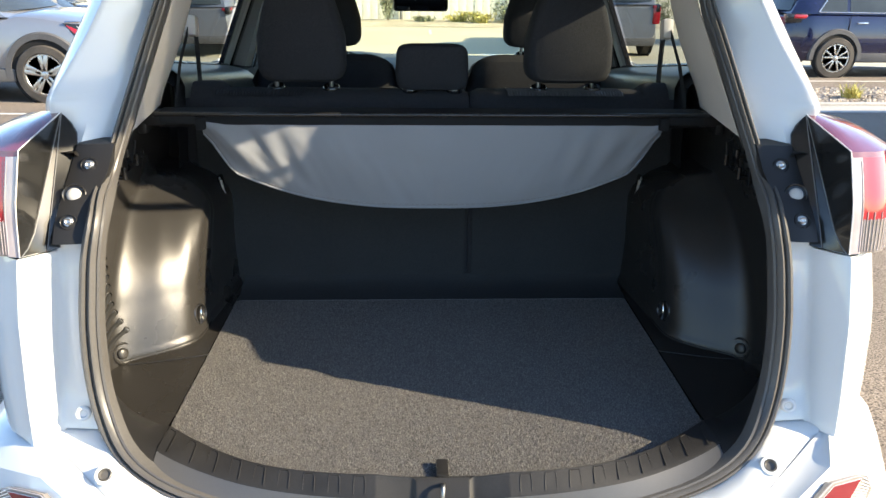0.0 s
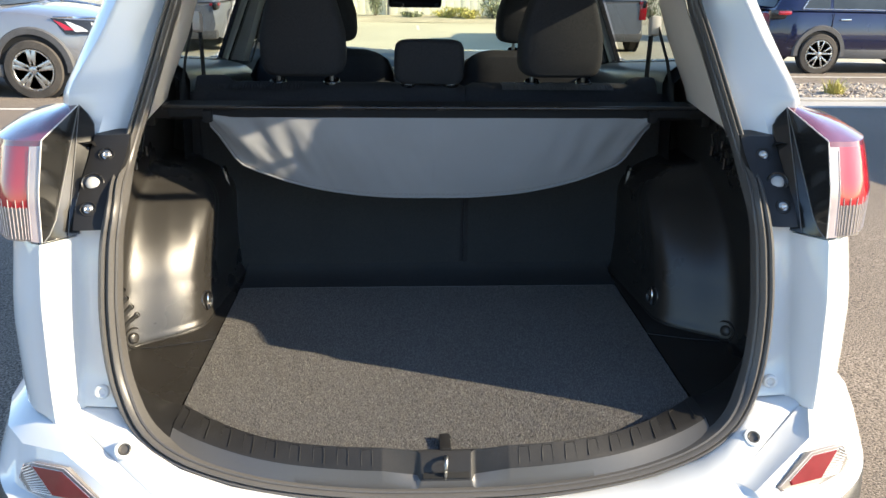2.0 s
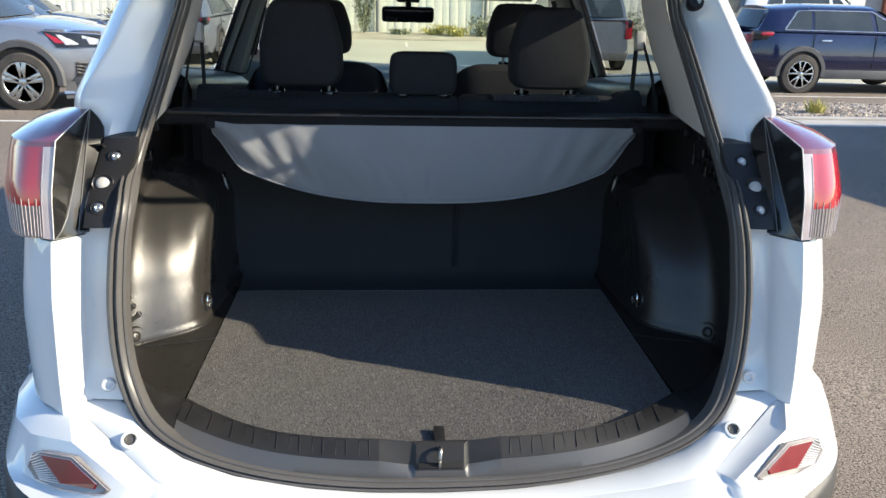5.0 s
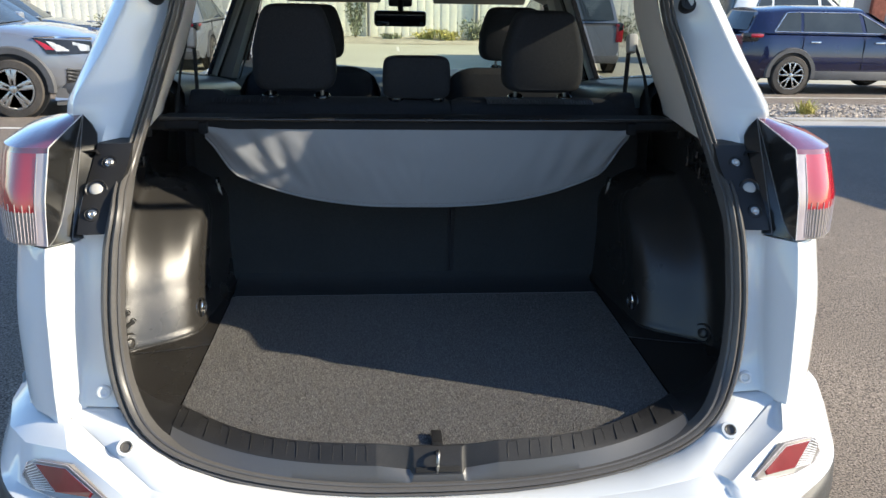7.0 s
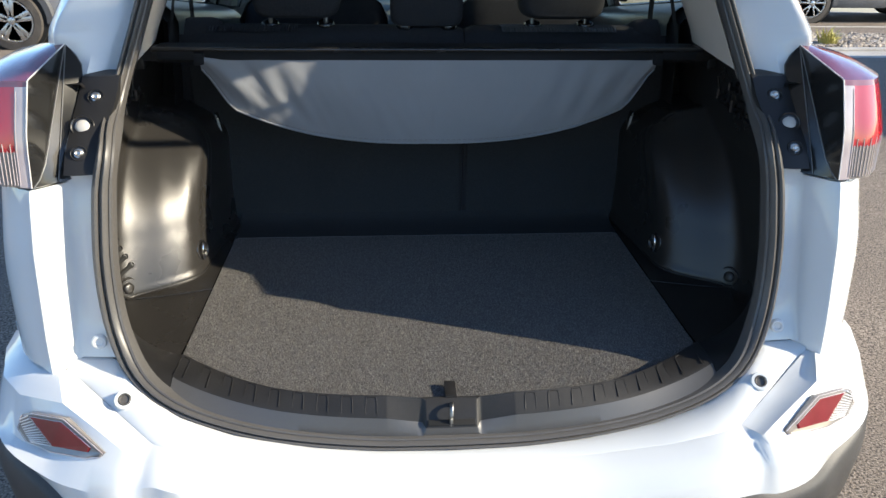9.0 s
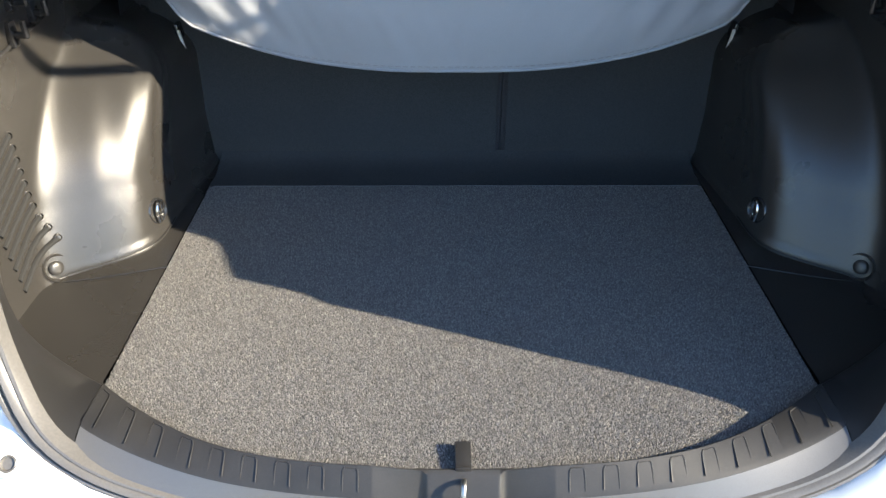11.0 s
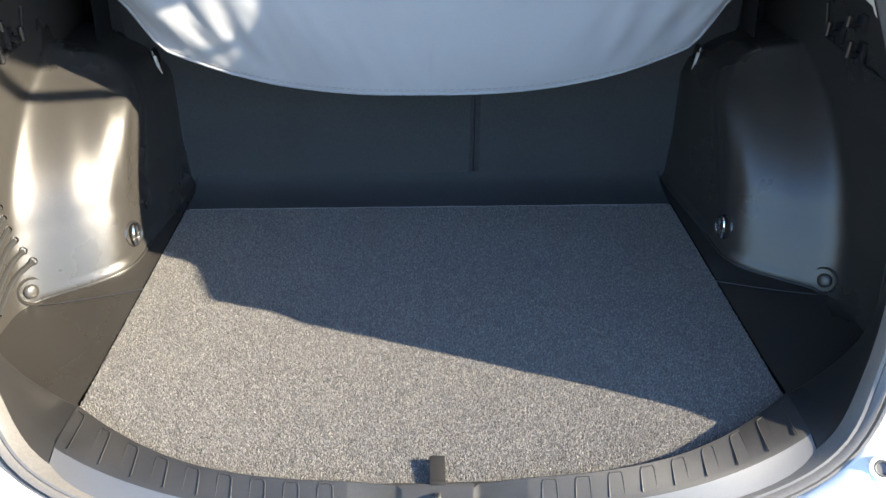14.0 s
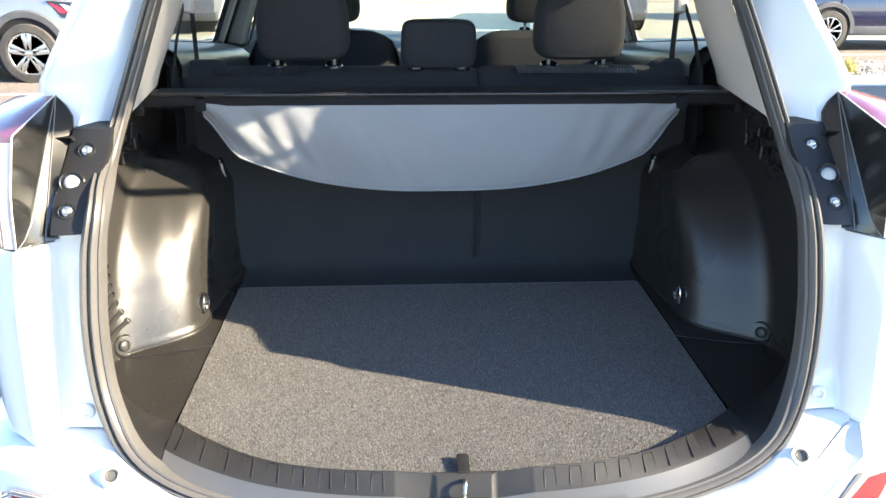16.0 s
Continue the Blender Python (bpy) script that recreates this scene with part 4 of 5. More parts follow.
    pillar = part("middle_pillar_trim", bm, PILLARGREY, suv, "grey middle pillar trim")
    bm = bmesh.new()
    grid(bm, [[(side * .590, 1.89, 1.42), (side * .590, 1.93, 1.42)], [(side * .700, 1.94, 1.12), (side * .700, 1.97, 1.12)]])
    thicken(bm, .003)
    part("front_belt", bm, FELT, pillar, "black front seat belt")
    for y0, y1 in ((.78, 1.74), (1.89, 2.62)):
        bm = bmesh.new()
        grid(bm, [[(side * .786, y0, 1.17 + belt_rise(y0)), (side * .786, y1, 1.17 + belt_rise(y1))], [(side * .600, y0 - .06, 1.59), (side * .600, y1 - .12 - (.5 if y1 > 2 else 0), 1.59)]])
        part("side_window", bm, PRIVACY if y0 < 1 else CLEAR, suv, "dark privacy glass door window" if y0 < 1 else "clear door window")

# Roof with its headliner.
bm = bmesh.new()
rows = []
for i in range(12):
    y = .51 + 1.58 * i / 11
    rise = .03 * math.sin(math.pi * i / 11)
    rows.append([(x, y, 1.66 + rise - .13 * (abs(x) / .62) ** 3) for x in np.linspace(-.62, .62, 13)])
grid(bm, rows)
thicken(bm, .02)
part("roof", bm, PAINT, suv)
bm = bmesh.new()
rows = []
for i in range(12):
    y = .53 + 1.55 * i / 11
    rows.append([(x, y, 1.615 - .02 * (i / 11) ** 3 * 3 - .09 * (abs(x) / .60) ** 3) for x in np.linspace(-.60, .60, 13)])
grid(bm, rows)
part("headliner", bm, HEADLINER, suv)
# Windscreen, dashboard, bonnet, sun visors, mirror.
bm = bmesh.new()
rows = []
for i in range(7):
    f = i / 6
    rows.append([(x, 2.78 - .70 * f - .10 * (x / .6) ** 2, 1.10 + .50 * f) for x in np.linspace(-.66 + .06 * f, .66 - .06 * f, 9)])
grid(bm, rows)
part("windscreen", bm, CLEAR, suv, "clear windscreen")
bm = bmesh.new()
rows = []
for i in range(10):
    f = i / 9
    rows.append([(x, 2.02 + .76 * f - .08 * (x / .7) ** 2, lerp(f, [0, .08, .25, .6, 1], [.90, 1.06, 1.125, 1.15, 1.115]) + .02 * math.exp(-((x + .36) / .16) ** 2) * step(0, .3, f)) for x in np.linspace(-.70, .70, 15)])
grid(bm, rows)
part("dashboard", bm, DASHTOP, suv)
bm = bmesh.new()
rows = []
for i in range(8):
    f = i / 7
    rows.append([(x, 2.76 + 1.62 * f - .25 * (x / .8) ** 2 * f, 1.085 - .13 * f ** 1.6 - .05 * (abs(x) / .8) ** 3) for x in np.linspace(-.78, .78, 11)])
grid(bm, rows)
part("bonnet", bm, PAINT, suv)
bm = bmesh.new()
box(bm, (0, 4.38, .70), (1.45, .16, .50), .06)
part("front_bumper", bm, PAINT, suv)
for x in (-.30, .32):
    bm = bmesh.new()
    box(bm, (x, 2.06, 1.505), (.40, .03, .11), .012, Matrix.Rotation(.9, 3, "X"))
    part("sun_visor", bm, BEIGE, suv)
bm = bmesh.new()
box(bm, (-.02, 2.04, 1.50), (.10, .06, .10), .012)
rod(bm, (-.02, 2.0, 1.47), (-.02, 1.965, 1.43), .012)
mount = part("mirror_mount", bm, TRIM, suv)
bm = bmesh.new()
box(bm, (-.022, 1.955, 1.405), (.215, .035, .062), .016, Matrix.Rotation(.30, 3, "X"), 3)
mirror = part("rear_view_mirror", bm, GLOSS, mount, "black framed interior mirror")
bm = bmesh.new()
box(bm, (-.022, 1.9364, 1.3992), (.190, .003, .042), .001, Matrix.Rotation(.30, 3, "X"))
part("mirror_glass", bm, material("mirror glass", (.75, .78, .8), .02, metal=1.0), mirror, "mirror glass")
# Steering wheel.
bm = bmesh.new()
loop = [Vector((-.36 + .185 * math.cos(a), 1.98 - .06 * math.sin(a), 1.04 + .175 * math.sin(a))) for a in np.linspace(0, 2 * math.pi, 33)]
tube(bm, loop[:-1], .015, 8, True)
box(bm, (-.36, 2.0, 1.03), (.16, .05, .12), .03)
part("steering_wheel", bm, TRIM, suv, "dark steering wheel")

# Raised tailgate overhead, with its window and struts.
GATE_A, GATE_B = Vector((0, .50, 1.665)), Vector((0, -.62, 2.20))


def gate_point(x, f, drop):
    p = GATE_A.lerp(GATE_B, f)
    return Vector((x, p.y, p.z - drop))


bm = bmesh.new()
# frame of the gate round the window: two rails, header, lower panel
for f0, f1, x0, x1 in ((-.02, .09, -.58, .58), (.09, .52, -.73, -.52), (.09, .52, .52, .73), (.52, 1.0, -.72, .72)):
    rows = []
    for i in range(5):
        f = f0 + (f1 - f0) * i / 4
        rows.append([gate_point(x, f, -.02) for x in np.linspace(x0, x1, 6)])
    part_bm = bmesh.new()
    grid(part_bm, rows)
    thicken(part_bm, .03 if f0 < .5 else .06)
    tmp = bpy.data.meshes.new("gate")
    part_bm.to_mesh(tmp)
    part_bm.free()
    bm.from_mesh(tmp)
    bpy.data.meshes.remove(tmp)
gate = part("tailgate", bm, PAINT, suv, "raised white tailgate overhead", mats=())
bm = bmesh.new()
grid(bm, [[gate_point(x, f, -.01) for x in (-.52, 0, .52)] for f in (.09, .30, .52)])
part("gate_window", bm, GATEGLASS, gate, "dark tinted tailgate window")
for side in (1, -1):
    bm = bmesh.new()
    rod(bm, (side * .578, .390, 1.540), (side * .60, .05, 1.825), .008)
    rod(bm, (side * .582, .34, 1.582), (side * .590, .16, 1.725), .012)
    part("gate_strut", bm, TRIM, gate, "black tailgate strut")

# Wheels of the white car.
for x in (-.80, .80):
    for y in (.92, 3.58):
        bm = bmesh.new()
        lathe(bm, (x, y, ground_z(y) + .36), (1 if x > 0 else -1, 0, 0), [(.22, -.10), (.34, -.105), (.36, -.08), (.36, .08), (.34, .105), (.23, .10)], 40)
        wheel = part("wheel", bm, TYRE, suv, "black tyre on alloy rim")
        bm = bmesh.new()
        lathe(bm, (x, y, ground_z(y) + .36), (1 if x > 0 else -1, 0, 0), [(.23, -.02), (.23, .085), (.20, .06), (.05, .075), (.005, .075)], 30)
        part("rim", bm, ALLOY, wheel, "alloy rim")

# ---- load bay contents ----
# Carpeted floor board: pile on top, a hinge line before the seats.
bm = bmesh.new()
rows = []
for j in range(29):
    f = j / 28
    row = []
    for i in range(37):
        x = -.538 + 1.076 * i / 36
        y0 = carpet_front(x)
        row.append((x, y0 + (.755 - y0) * f, .6625))
    rows.append(row)
grid(bm, rows)
thicken(bm, -.012)
board = thing("cargo_floor_board", "charcoal pile carpet load floor board, half in sunlight", "carpet", (0, .3, .67))
part("carpet", bm, CARPET, board)
# Pile: short yarn tufts over the board.
SPACE = .0018
tuft_rng = np.random.default_rng(5)
gx, gy = np.meshgrid(np.arange(-.537, .537, SPACE), np.arange(-.05, .742, SPACE))
gx, gy = gx.ravel(), gy.ravel()
gx = gx + tuft_rng.uniform(-.45, .45, gx.size) * SPACE
gy = gy + tuft_rng.uniform(-.45, .45, gy.size) * SPACE
keep = (gy > -.046 + .155 * (np.abs(gx) / .54) ** 3) & (np.abs(gx) < .538) & (gy < .7415)
gx, gy = gx[keep], gy[keep]
count = gx.size
turn_a = tuft_rng.uniform(0, 2 * math.pi, count)
lean_a = tuft_rng.uniform(0, 2 * math.pi, count)
lean = tuft_rng.uniform(0, .0014, count)
high = tuft_rng.uniform(.0010, .0021, count)
wide = tuft_rng.uniform(.0009, .00135, count)
ring, top = [], .6765
for k in range(4):
    a = turn_a + k * math.pi / 2
    ring.append(np.stack((gx + wide * np.cos(a), gy + wide * np.sin(a), np.full(count, top - .001)), 1))
crown_a = np.stack((gx + lean * np.cos(lean_a) + wide * .45 * np.cos(turn_a), gy + lean * np.sin(lean_a) + wide * .45 * np.sin(turn_a), top + high), 1)
crown_b = np.stack((gx + lean * np.cos(lean_a) - wide * .45 * np.cos(turn_a), gy + lean * np.sin(lean_a) - wide * .45 * np.sin(turn_a), top + high * .9), 1)
verts = np.stack((*ring, crown_a, crown_b), 1).reshape(-1, 3)
first = (np.arange(count) * 6)[:, None]
tris = np.concatenate([first + np.array(f) for f in ((0, 1, 4), (1, 5, 4), (1, 2, 5), (2, 3, 5), (3, 4, 5), (3, 0, 4))], 1).reshape(-1, 3)
pile_mesh = bpy.data.meshes.new("pile")
pile_mesh.vertices.add(len(verts))
pile_mesh.vertices.foreach_set("co", verts.ravel())
pile_mesh.loops.add(tris.size)
pile_mesh.loops.foreach_set("vertex_index", tris.ravel().astype(np.int32))
pile_mesh.polygons.add(len(tris))
pile_mesh.polygons.foreach_set("loop_start", np.arange(0, tris.size, 3, dtype=np.int32))
pile_mesh.update(calc_edges=True)
pile_mesh.materials.append(PILE)
pile = new("pile", pile_mesh)
pile.parent = board
pile.matrix_parent_inverse = Matrix.Translation(-board.location)
tagged(pile, "speckled charcoal yarn pile", kind="stuff")
bm = bmesh.new()
box(bm, (0, -.027, .6875), (.022, .046, .0045), .0018, Matrix.Rotation(.10, 3, "X"))
box(bm, (0, -.0475, .6835), (.022, .005, .012), .0018)
part("pull_tab", bm, TRIM, board, "black pull tab")
bm = bmesh.new()
grid(bm, [[(x, y, z) for x in np.linspace(-.538, .538, 9)] for y, z in ((.744, .6768), (.78, .6772), (.815, .680), (.840, .686), (.856, .695), (.864, .706))])
thicken(bm, -.006)
flap = part("floor_flap", bm, FELT, board, "dark felt flap behind the seats")
bm = bmesh.new()
tube(bm, [(x, .7425 + .0006 * math.sin(x * 40), .6775) for x in np.linspace(-.530, .530, 40)], .0011, 5)
part("flap_edge", bm, GREYRIB, flap, "pale grey line along the flap's fold")

# Roller cover: cassette, fabric apron hanging in a shallow curve, its hem and end blocks.
cover = thing("cargo_cover", "grey vinyl roll-out load cover with a drooping curved apron", "cargo cover", (0, .66, 1.2))
bm = bmesh.new()
rows = []
for x in np.linspace(-.655, .655, 9):
    rows.append([(x, y, z) for y, z in ((.628, 1.186), (.626, 1.206), (.634, 1.214), (.690, 1.216), (.702, 1.208), (.702, 1.184), (.690, 1.178), (.640, 1.178))])
vs = grid(bm, rows, True)
cap(bm, vs[0]), cap(bm, vs[-1])
cassette = part("cassette", bm, DASH, cover, "black roller cassette")
bm = bmesh.new()
rod(bm, (-.66, .618, 1.212), (.66, .618, 1.212), .0055)
part("rail", bm, GLOSS, cover, "thin black front rail")


def apron_low(x):
    t = min(abs(x) / .556, 1)
    return .976 + .205 * (t ** 2.6) * .62 + .205 * .30 * step(.86, 1.0, t)


bm = bmesh.new()
rows = []
for i in range(241):
    x = -.553 + 1.106 * i / 240
    low = apron_low(x)
    row = []
    for j in range(19):
        f = j / 18
        z = 1.196 + (low - 1.196) * f
        edge = abs(x) / .553
        fold = .0042 * math.sin(x * 60 + 6 * f * (1 if x > 0 else -1) + 2 * math.sin(x * 17)) * (edge ** 1.5) * math.sin(math.pi * min(f * 1.1, 1)) + .0045 * min(1, f * 3) * noise.noise(Vector((x * 6 + f * 2.5 * (1 if x > 0 else -1), f * 2, 3))) + (.0012 + .0014 * edge ** 2) * min(1, f * 2) * noise.noise(Vector((x * 42 + f * 5 * (1 if x > 0 else -1), f * 3, 8)))
        row.append((x, .630 + fold + .010 * f * f - .012 * math.sin(math.pi * f) * .5, z))
    rows.append(row)
grid(bm, rows)
thicken(bm, .0015)
apron = part("apron", bm, VINYL, cover, "wrinkled grey vinyl apron")
bm = bmesh.new()
hem = [Vector((r[-1][0], r[-1][1] - .0005, r[-1][2])) for r in rows]
tube(bm, hem[::4], .0026, 6)
part("hem", bm, VINYL, apron)
bm = bmesh.new()
for i in range(2, len(hem) - 6, 3):
    a, b = (Vector(rows[k][-2]).lerp(hem[k], .30) + Vector((0, -.0012, 0)) for k in (i, i + 2))
    rod(bm, a, b, .0006, seg=5)
part("hem_stitching", bm, GREYRIB, apron, "grey stitching along the hem")
for side in (1, -1):
    bm = bmesh.new()
    box(bm, (side * .553, .622, 1.190), (.024, .018, .030), .005)
    box(bm, (side * .605, .626, 1.200), (.085, .022, .024), .005)
    part("end_block", bm, DASH, cover)


# ---- seats ----
def cushion(bm, rows_x, z0, z1, y_back, depth, lean, radius=.05, n=10):
    """A padded slab between two x, seen from behind: a rounded back, a rounded top edge and a flat front."""
    x0, x1 = rows_x
    rows = []
    profile = [(0, 0), (-.006, .25), (-.008, .5), (-.006, .75), (.004, .90), (.020, .97), (.050, 1.0), (depth * .6, 1.0), (depth * .9, .96), (depth, .88), (depth, .4), (depth, 0)]
    for i in range(n + 1):
        f = i / n
        x = x0 + (x1 - x0) * f
        tuck = max(0, 1 - min(f, 1 - f) * (x1 - x0) / radius)
        inset = radius * (1 - math.sqrt(max(0, 1 - tuck * tuck)))
        rows.append([(x, y_back + a + lean * h + (inset * .5 if a < depth * .5 else -inset * .5), z0 + (z1 - z0) * h - (inset * .7 if h > .85 else 0)) for a, h in profile])
    vs = grid(bm, rows)
    cap(bm, vs[0]), cap(bm, vs[-1])
    return bm


def pillow(bm, centre, wide, high, thick, narrow=.82, n=12, lean=0.0):
    """A head restraint: a slab with softly rounded rim, narrower at the top."""
    rows = []
    for j, (d, s) in enumerate(((-.5, .80), (-.46, .90), (-.34, .975), (-.1, 1.0), (.15, 1.0), (.36, .97), (.47, .89), (.5, .78))):
        ring = []
        for i in range(4 * n):
            a = 2 * math.pi * i / (4 * n)
            c, q = math.cos(a), math.sin(a)
            e = .33
            u, v = math.copysign(abs(c) ** e, c), math.copysign(abs(q) ** e, q)
            taper = 1 - (1 - narrow) * step(-.2, 1, v)
            ring.append((centre[0] + u * wide / 2 * s * taper, centre[1] + d * thick + lean * v * high / 2, centre[2] + v * high / 2 * (s * .5 + .5)))
        rows.append(ring)
    vs = grid(bm, rows, True)
    cap(bm, vs[0]), cap(bm, vs[-1])
    return bm


def head_restraint(parent, centre, wide, high, thick, narrow, posts, base, lean=0.0):
    bm = bmesh.new()
    pillow(bm, centre, wide, high, thick, narrow, lean=lean)
    rest = part("head_restraint", bm, CLOTH, parent, "black cloth head restraint")
    for x in posts:
        bm = bmesh.new()
        rod(bm, (centre[0] + x, centre[1], base - .03), (centre[0] + x, centre[1], centre[2] - high * .42), .006)
        part("post", bm, DULLSTEEL, rest, "steel post")
        bm = bmesh.new()
        lathe(bm, (centre[0] + x, centre[1] - .006, base - .004), (0, -.25, 1), [(.024, 0), (.024, .010), (.021, .015), (.015, .015), (.012, .009), (.006, .009)], 20)
        part("guide", bm, GLOSS, rest, "gloss black post guide")
    return rest


for x0, x1, label in ((-.645, .1022, "two-place side of the black cloth rear bench, backrest up"), (.1040, .665, "single-place side of the black cloth rear bench, backrest up")):
    bench = thing("rear_seat", label, "car seat", ((x0 + x1) / 2, 1.1, .3), "rear seats")
    bm = bmesh.new()
    cushion(bm, (x0, x1), .660, 1.222, .868, .16, .012, .014, 24)
    back = part("backrest", bm, CLOTH, bench)
    bm = bmesh.new()
    grid(bm, [[(x0 + .01, .8655, z), (x1 - .01, .8655, z)] for z in (.672, .85, 1.13)])
    thicken(bm, .003)
    part("back_board", bm, FELT, back, "dark felt covered back board")
    bm = bmesh.new()
    box(bm, ((x0 + x1) / 2, 1.25, .62), (x1 - x0, .50, .16), .05)
    part("seat_cushion", bm, CLOTH, bench)
    # outer bolster, a little higher than the shoulder
    bm = bmesh.new()
    xb = (x0 - .045, x0 + .10) if x0 < 0 else (x1 - .10, x1 + .045)
    cushion(bm, xb, .90, 1.240, .885, .13, .012, .05, 14)
    part("side_bolster", bm, CLOTH, back)
    # ribbed fabric panel on the shoulder; sunlight on the right one is put into lighter grey
    bm = bmesh.new()
    xa, xb = (x0 + .06, x0 + .30) if x0 < 0 else (x0 + .10, x1 - .14)
    rows = []
    for k in range(int((xb - xa) / .002)):
        x = xa + .002 * k
        lift = .0012 * math.sin(2 * math.pi * k / 4)
        rows.append([(x, .888, 1.2150 + lift), (x, .905, 1.2245 + lift), (x, .960, 1.2255 + lift)])
    grid(bm, rows)
    part("ribbed_panel", bm, CLOTH if x0 < 0 else CLADDING, back, "ribbed seat fabric")
    if x0 < 0:
        head_restraint(bench, (-.352, .955, 1.364), .238, .240, .115, .76, (-.075, .075), 1.222, .03)
        head_restraint(bench, (.0, .945, 1.284), .200, .122, .075, .97, (-.06, .06), 1.222, .01)
    else:
        head_restraint(bench, (.372, .955, 1.360), .238, .232, .115, .76, (-.075, .075), 1.222, .03)

for side in (-1, 1):
    mid = -.375 if side < 0 else .415
    front = thing("front_seat", "black cloth front seat with bright ribbed edge", "car seat", (mid, 1.8, .3), "front seats")
    bm = bmesh.new()
    cushion(bm, (mid - .27, mid + .27), .55, 1.232, 1.70, .13, -.03, .13, 22)
    back = part("backrest", bm, CLOTH, front)
    bm = bmesh.new()
    box(bm, (mid, 2.0, .55), (.48, .48, .16), .06)
    part("seat_cushion", bm, CLOTH, front)
    head_restraint(front, (mid, 1.765, 1.360), .26, .205, .10, .80, (-.06, .06), 1.225, -.02)


# ---- other vehicles ----
def vehicle(name, label, paint, long, wide, high, base, rear_axle, tyre, arch, belt, front_style, at, heading, clad=CLADDING, tall_lamp=False):
    """A parked car along its own x (front ahead), its wheels' feet at z = 0, then turned and set down."""
    car = thing(name, label, "car", (0, 0, 0), "parked cars")
    hw = wide / 2
    tail, nose = -long / 2, long / 2
    front_axle = rear_axle + base

    def plan(x):
        return hw * (1 - .16 * step(tail + .55, tail, x) ** 1.6 - .20 * step(nose - .75, nose, x) ** 1.6)

    screen_foot, screen_head = front_axle - .42, front_axle - 1.25
    roof_end = tail + .28

    def deck(x):
        """Height of the lower body's top."""
        if x > screen_foot:
            return belt + .02 - .17 * step(screen_foot, nose, x) ** 1.3
        return belt - .03 * step(roof_end, nose, x)

    xs = sorted({*np.linspace(tail, nose, 40).round(3)})
    bm = bmesh.new()
    rows = []
    for x in xs:
        w, top = plan(x), deck(x)
        end = max(step(tail + .16, tail, x), step(nose - .22, nose, x))
        low = .30 + .12 * step(nose - .5, nose, x) + .12 * step(tail + .4, tail, x)
        half = [(w * .90, low), (w * .985, low + .14), (w, .62 + .05), (w * .985, .80), (w * (.975 - .02 * end), top - .10), (w * (.945 - .04 * end), top - .03), (w * .86, top), (w * .45, top + .02 * (1 if x > screen_foot else 0)), (0, top + .03 * (1 if x > screen_foot else 0))]
        half = [(y, z - .10 * end * (z - .5)) for y, z in half]
        rows.append([(x, -y, z) for y, z in half] + [(x, y, z) for y, z in half[::-1][1:]])
    vs = grid(bm, rows)
    cap(bm, vs[0]), cap(bm, vs[-1])
    part("body", bm, paint, car)

    def roof_z(x):
        return high - .05 * step(screen_head - .1, screen_head + .25, x) - .05 * step(roof_end + .9, roof_end, x) + .02

    def cabin(x, f):
        """A point of the cabin side, from the belt (f 0) to the roof edge (f 1)."""
        z0 = deck(x)
        z1 = roof_z(x) - .09
        return plan(x) * .93 - .20 * f ** 1.25, z0 + (z1 - z0) * f

    bm = bmesh.new()
    rows = []
    for k in range(15):
        f = k / 14
        xa = lerp(f, [0, 1], [tail + .07, roof_end])
        xb = lerp(f, [0, 1], [screen_foot, screen_head])
        row = []
        for x in np.linspace(xa, xb, 16):
            y, _ = cabin(min(max(x, tail + .1), screen_foot), f)
            z = deck(min(max(x, xa), screen_foot)) * (1 - f) + (roof_z(x) - .09) * f
            row.append((x, y, z))
        ring = [(x, -y, z) for x, y, z in row] + [(x, y, z) for x, y, z in row[::-1]]
        rows.append(ring)
    last = rows[-1]
    for s, up in ((.90, .035), (.70, .065), (.3, .085), (.0, .09)):
        rows.append([(x if abs(x) < 9 else x, y * s, z + up) for x, y, z in last])
    grid(bm, rows, True)
    part("cabin", bm, paint, car)

    def pane(nm, quads, lift=.006, mat=TINT, lab="dark tinted window"):
        for s in (1, -1):
            bm = bmesh.new()
            rows = []
            for f in np.linspace(.10, .93, 6):
                xa = lerp(f, [0, 1], [quads[0], quads[2]])
                xb = lerp(f, [0, 1], [quads[1], quads[3]])
                rows.append([])
                for x in np.linspace(xa, xb, 5):
                    y, _ = cabin(x, f)
                    z = deck(x) * (1 - f) + (roof_z(x) - .09) * f
                    rows[-1].append((x, s * (y + lift), z))
            grid(bm, rows)
            thicken(bm, .004)
            part(nm, bm, mat, car, lab)

    mid = (rear_axle + front_axle) / 2
    pane("rear_quarter_window", (rear_axle - .45, rear_axle + .12, rear_axle - .15, rear_axle + .16))
    pane("rear_door_window", (rear_axle + .18, mid + .02, rear_axle + .22, mid - .05))
    pane("front_door_window", (mid + .11, screen_foot - .22, mid + .04, screen_head - .12))
    # Screens front and rear.
    for nm, x0, x1, dx in (("windscreen", screen_foot - .05, screen_head + .06, .03), ("rear_window", tail + .10, roof_end - .0, -.03)):
        bm = bmesh.new()
        rows = []
        for f in np.linspace(.1, .94, 5):
            x = x0 + (x1 - x0) * f + dx
            y, _ = cabin(min(max(x, tail + .1), screen_foot), f)
            z = deck(min(max(x, tail), screen_foot)) * (1 - f) + (roof_z(x1) - .07) * f
            rows.append([(x + (dx * 2) * (1 - (v) ** 2), v * (y - .07), z + .012) for v in np.linspace(-1, 1, 7)])
        grid(bm, rows)
        thicken(bm, .004)
        part(nm, bm, TINT, car, "dark screen glass")
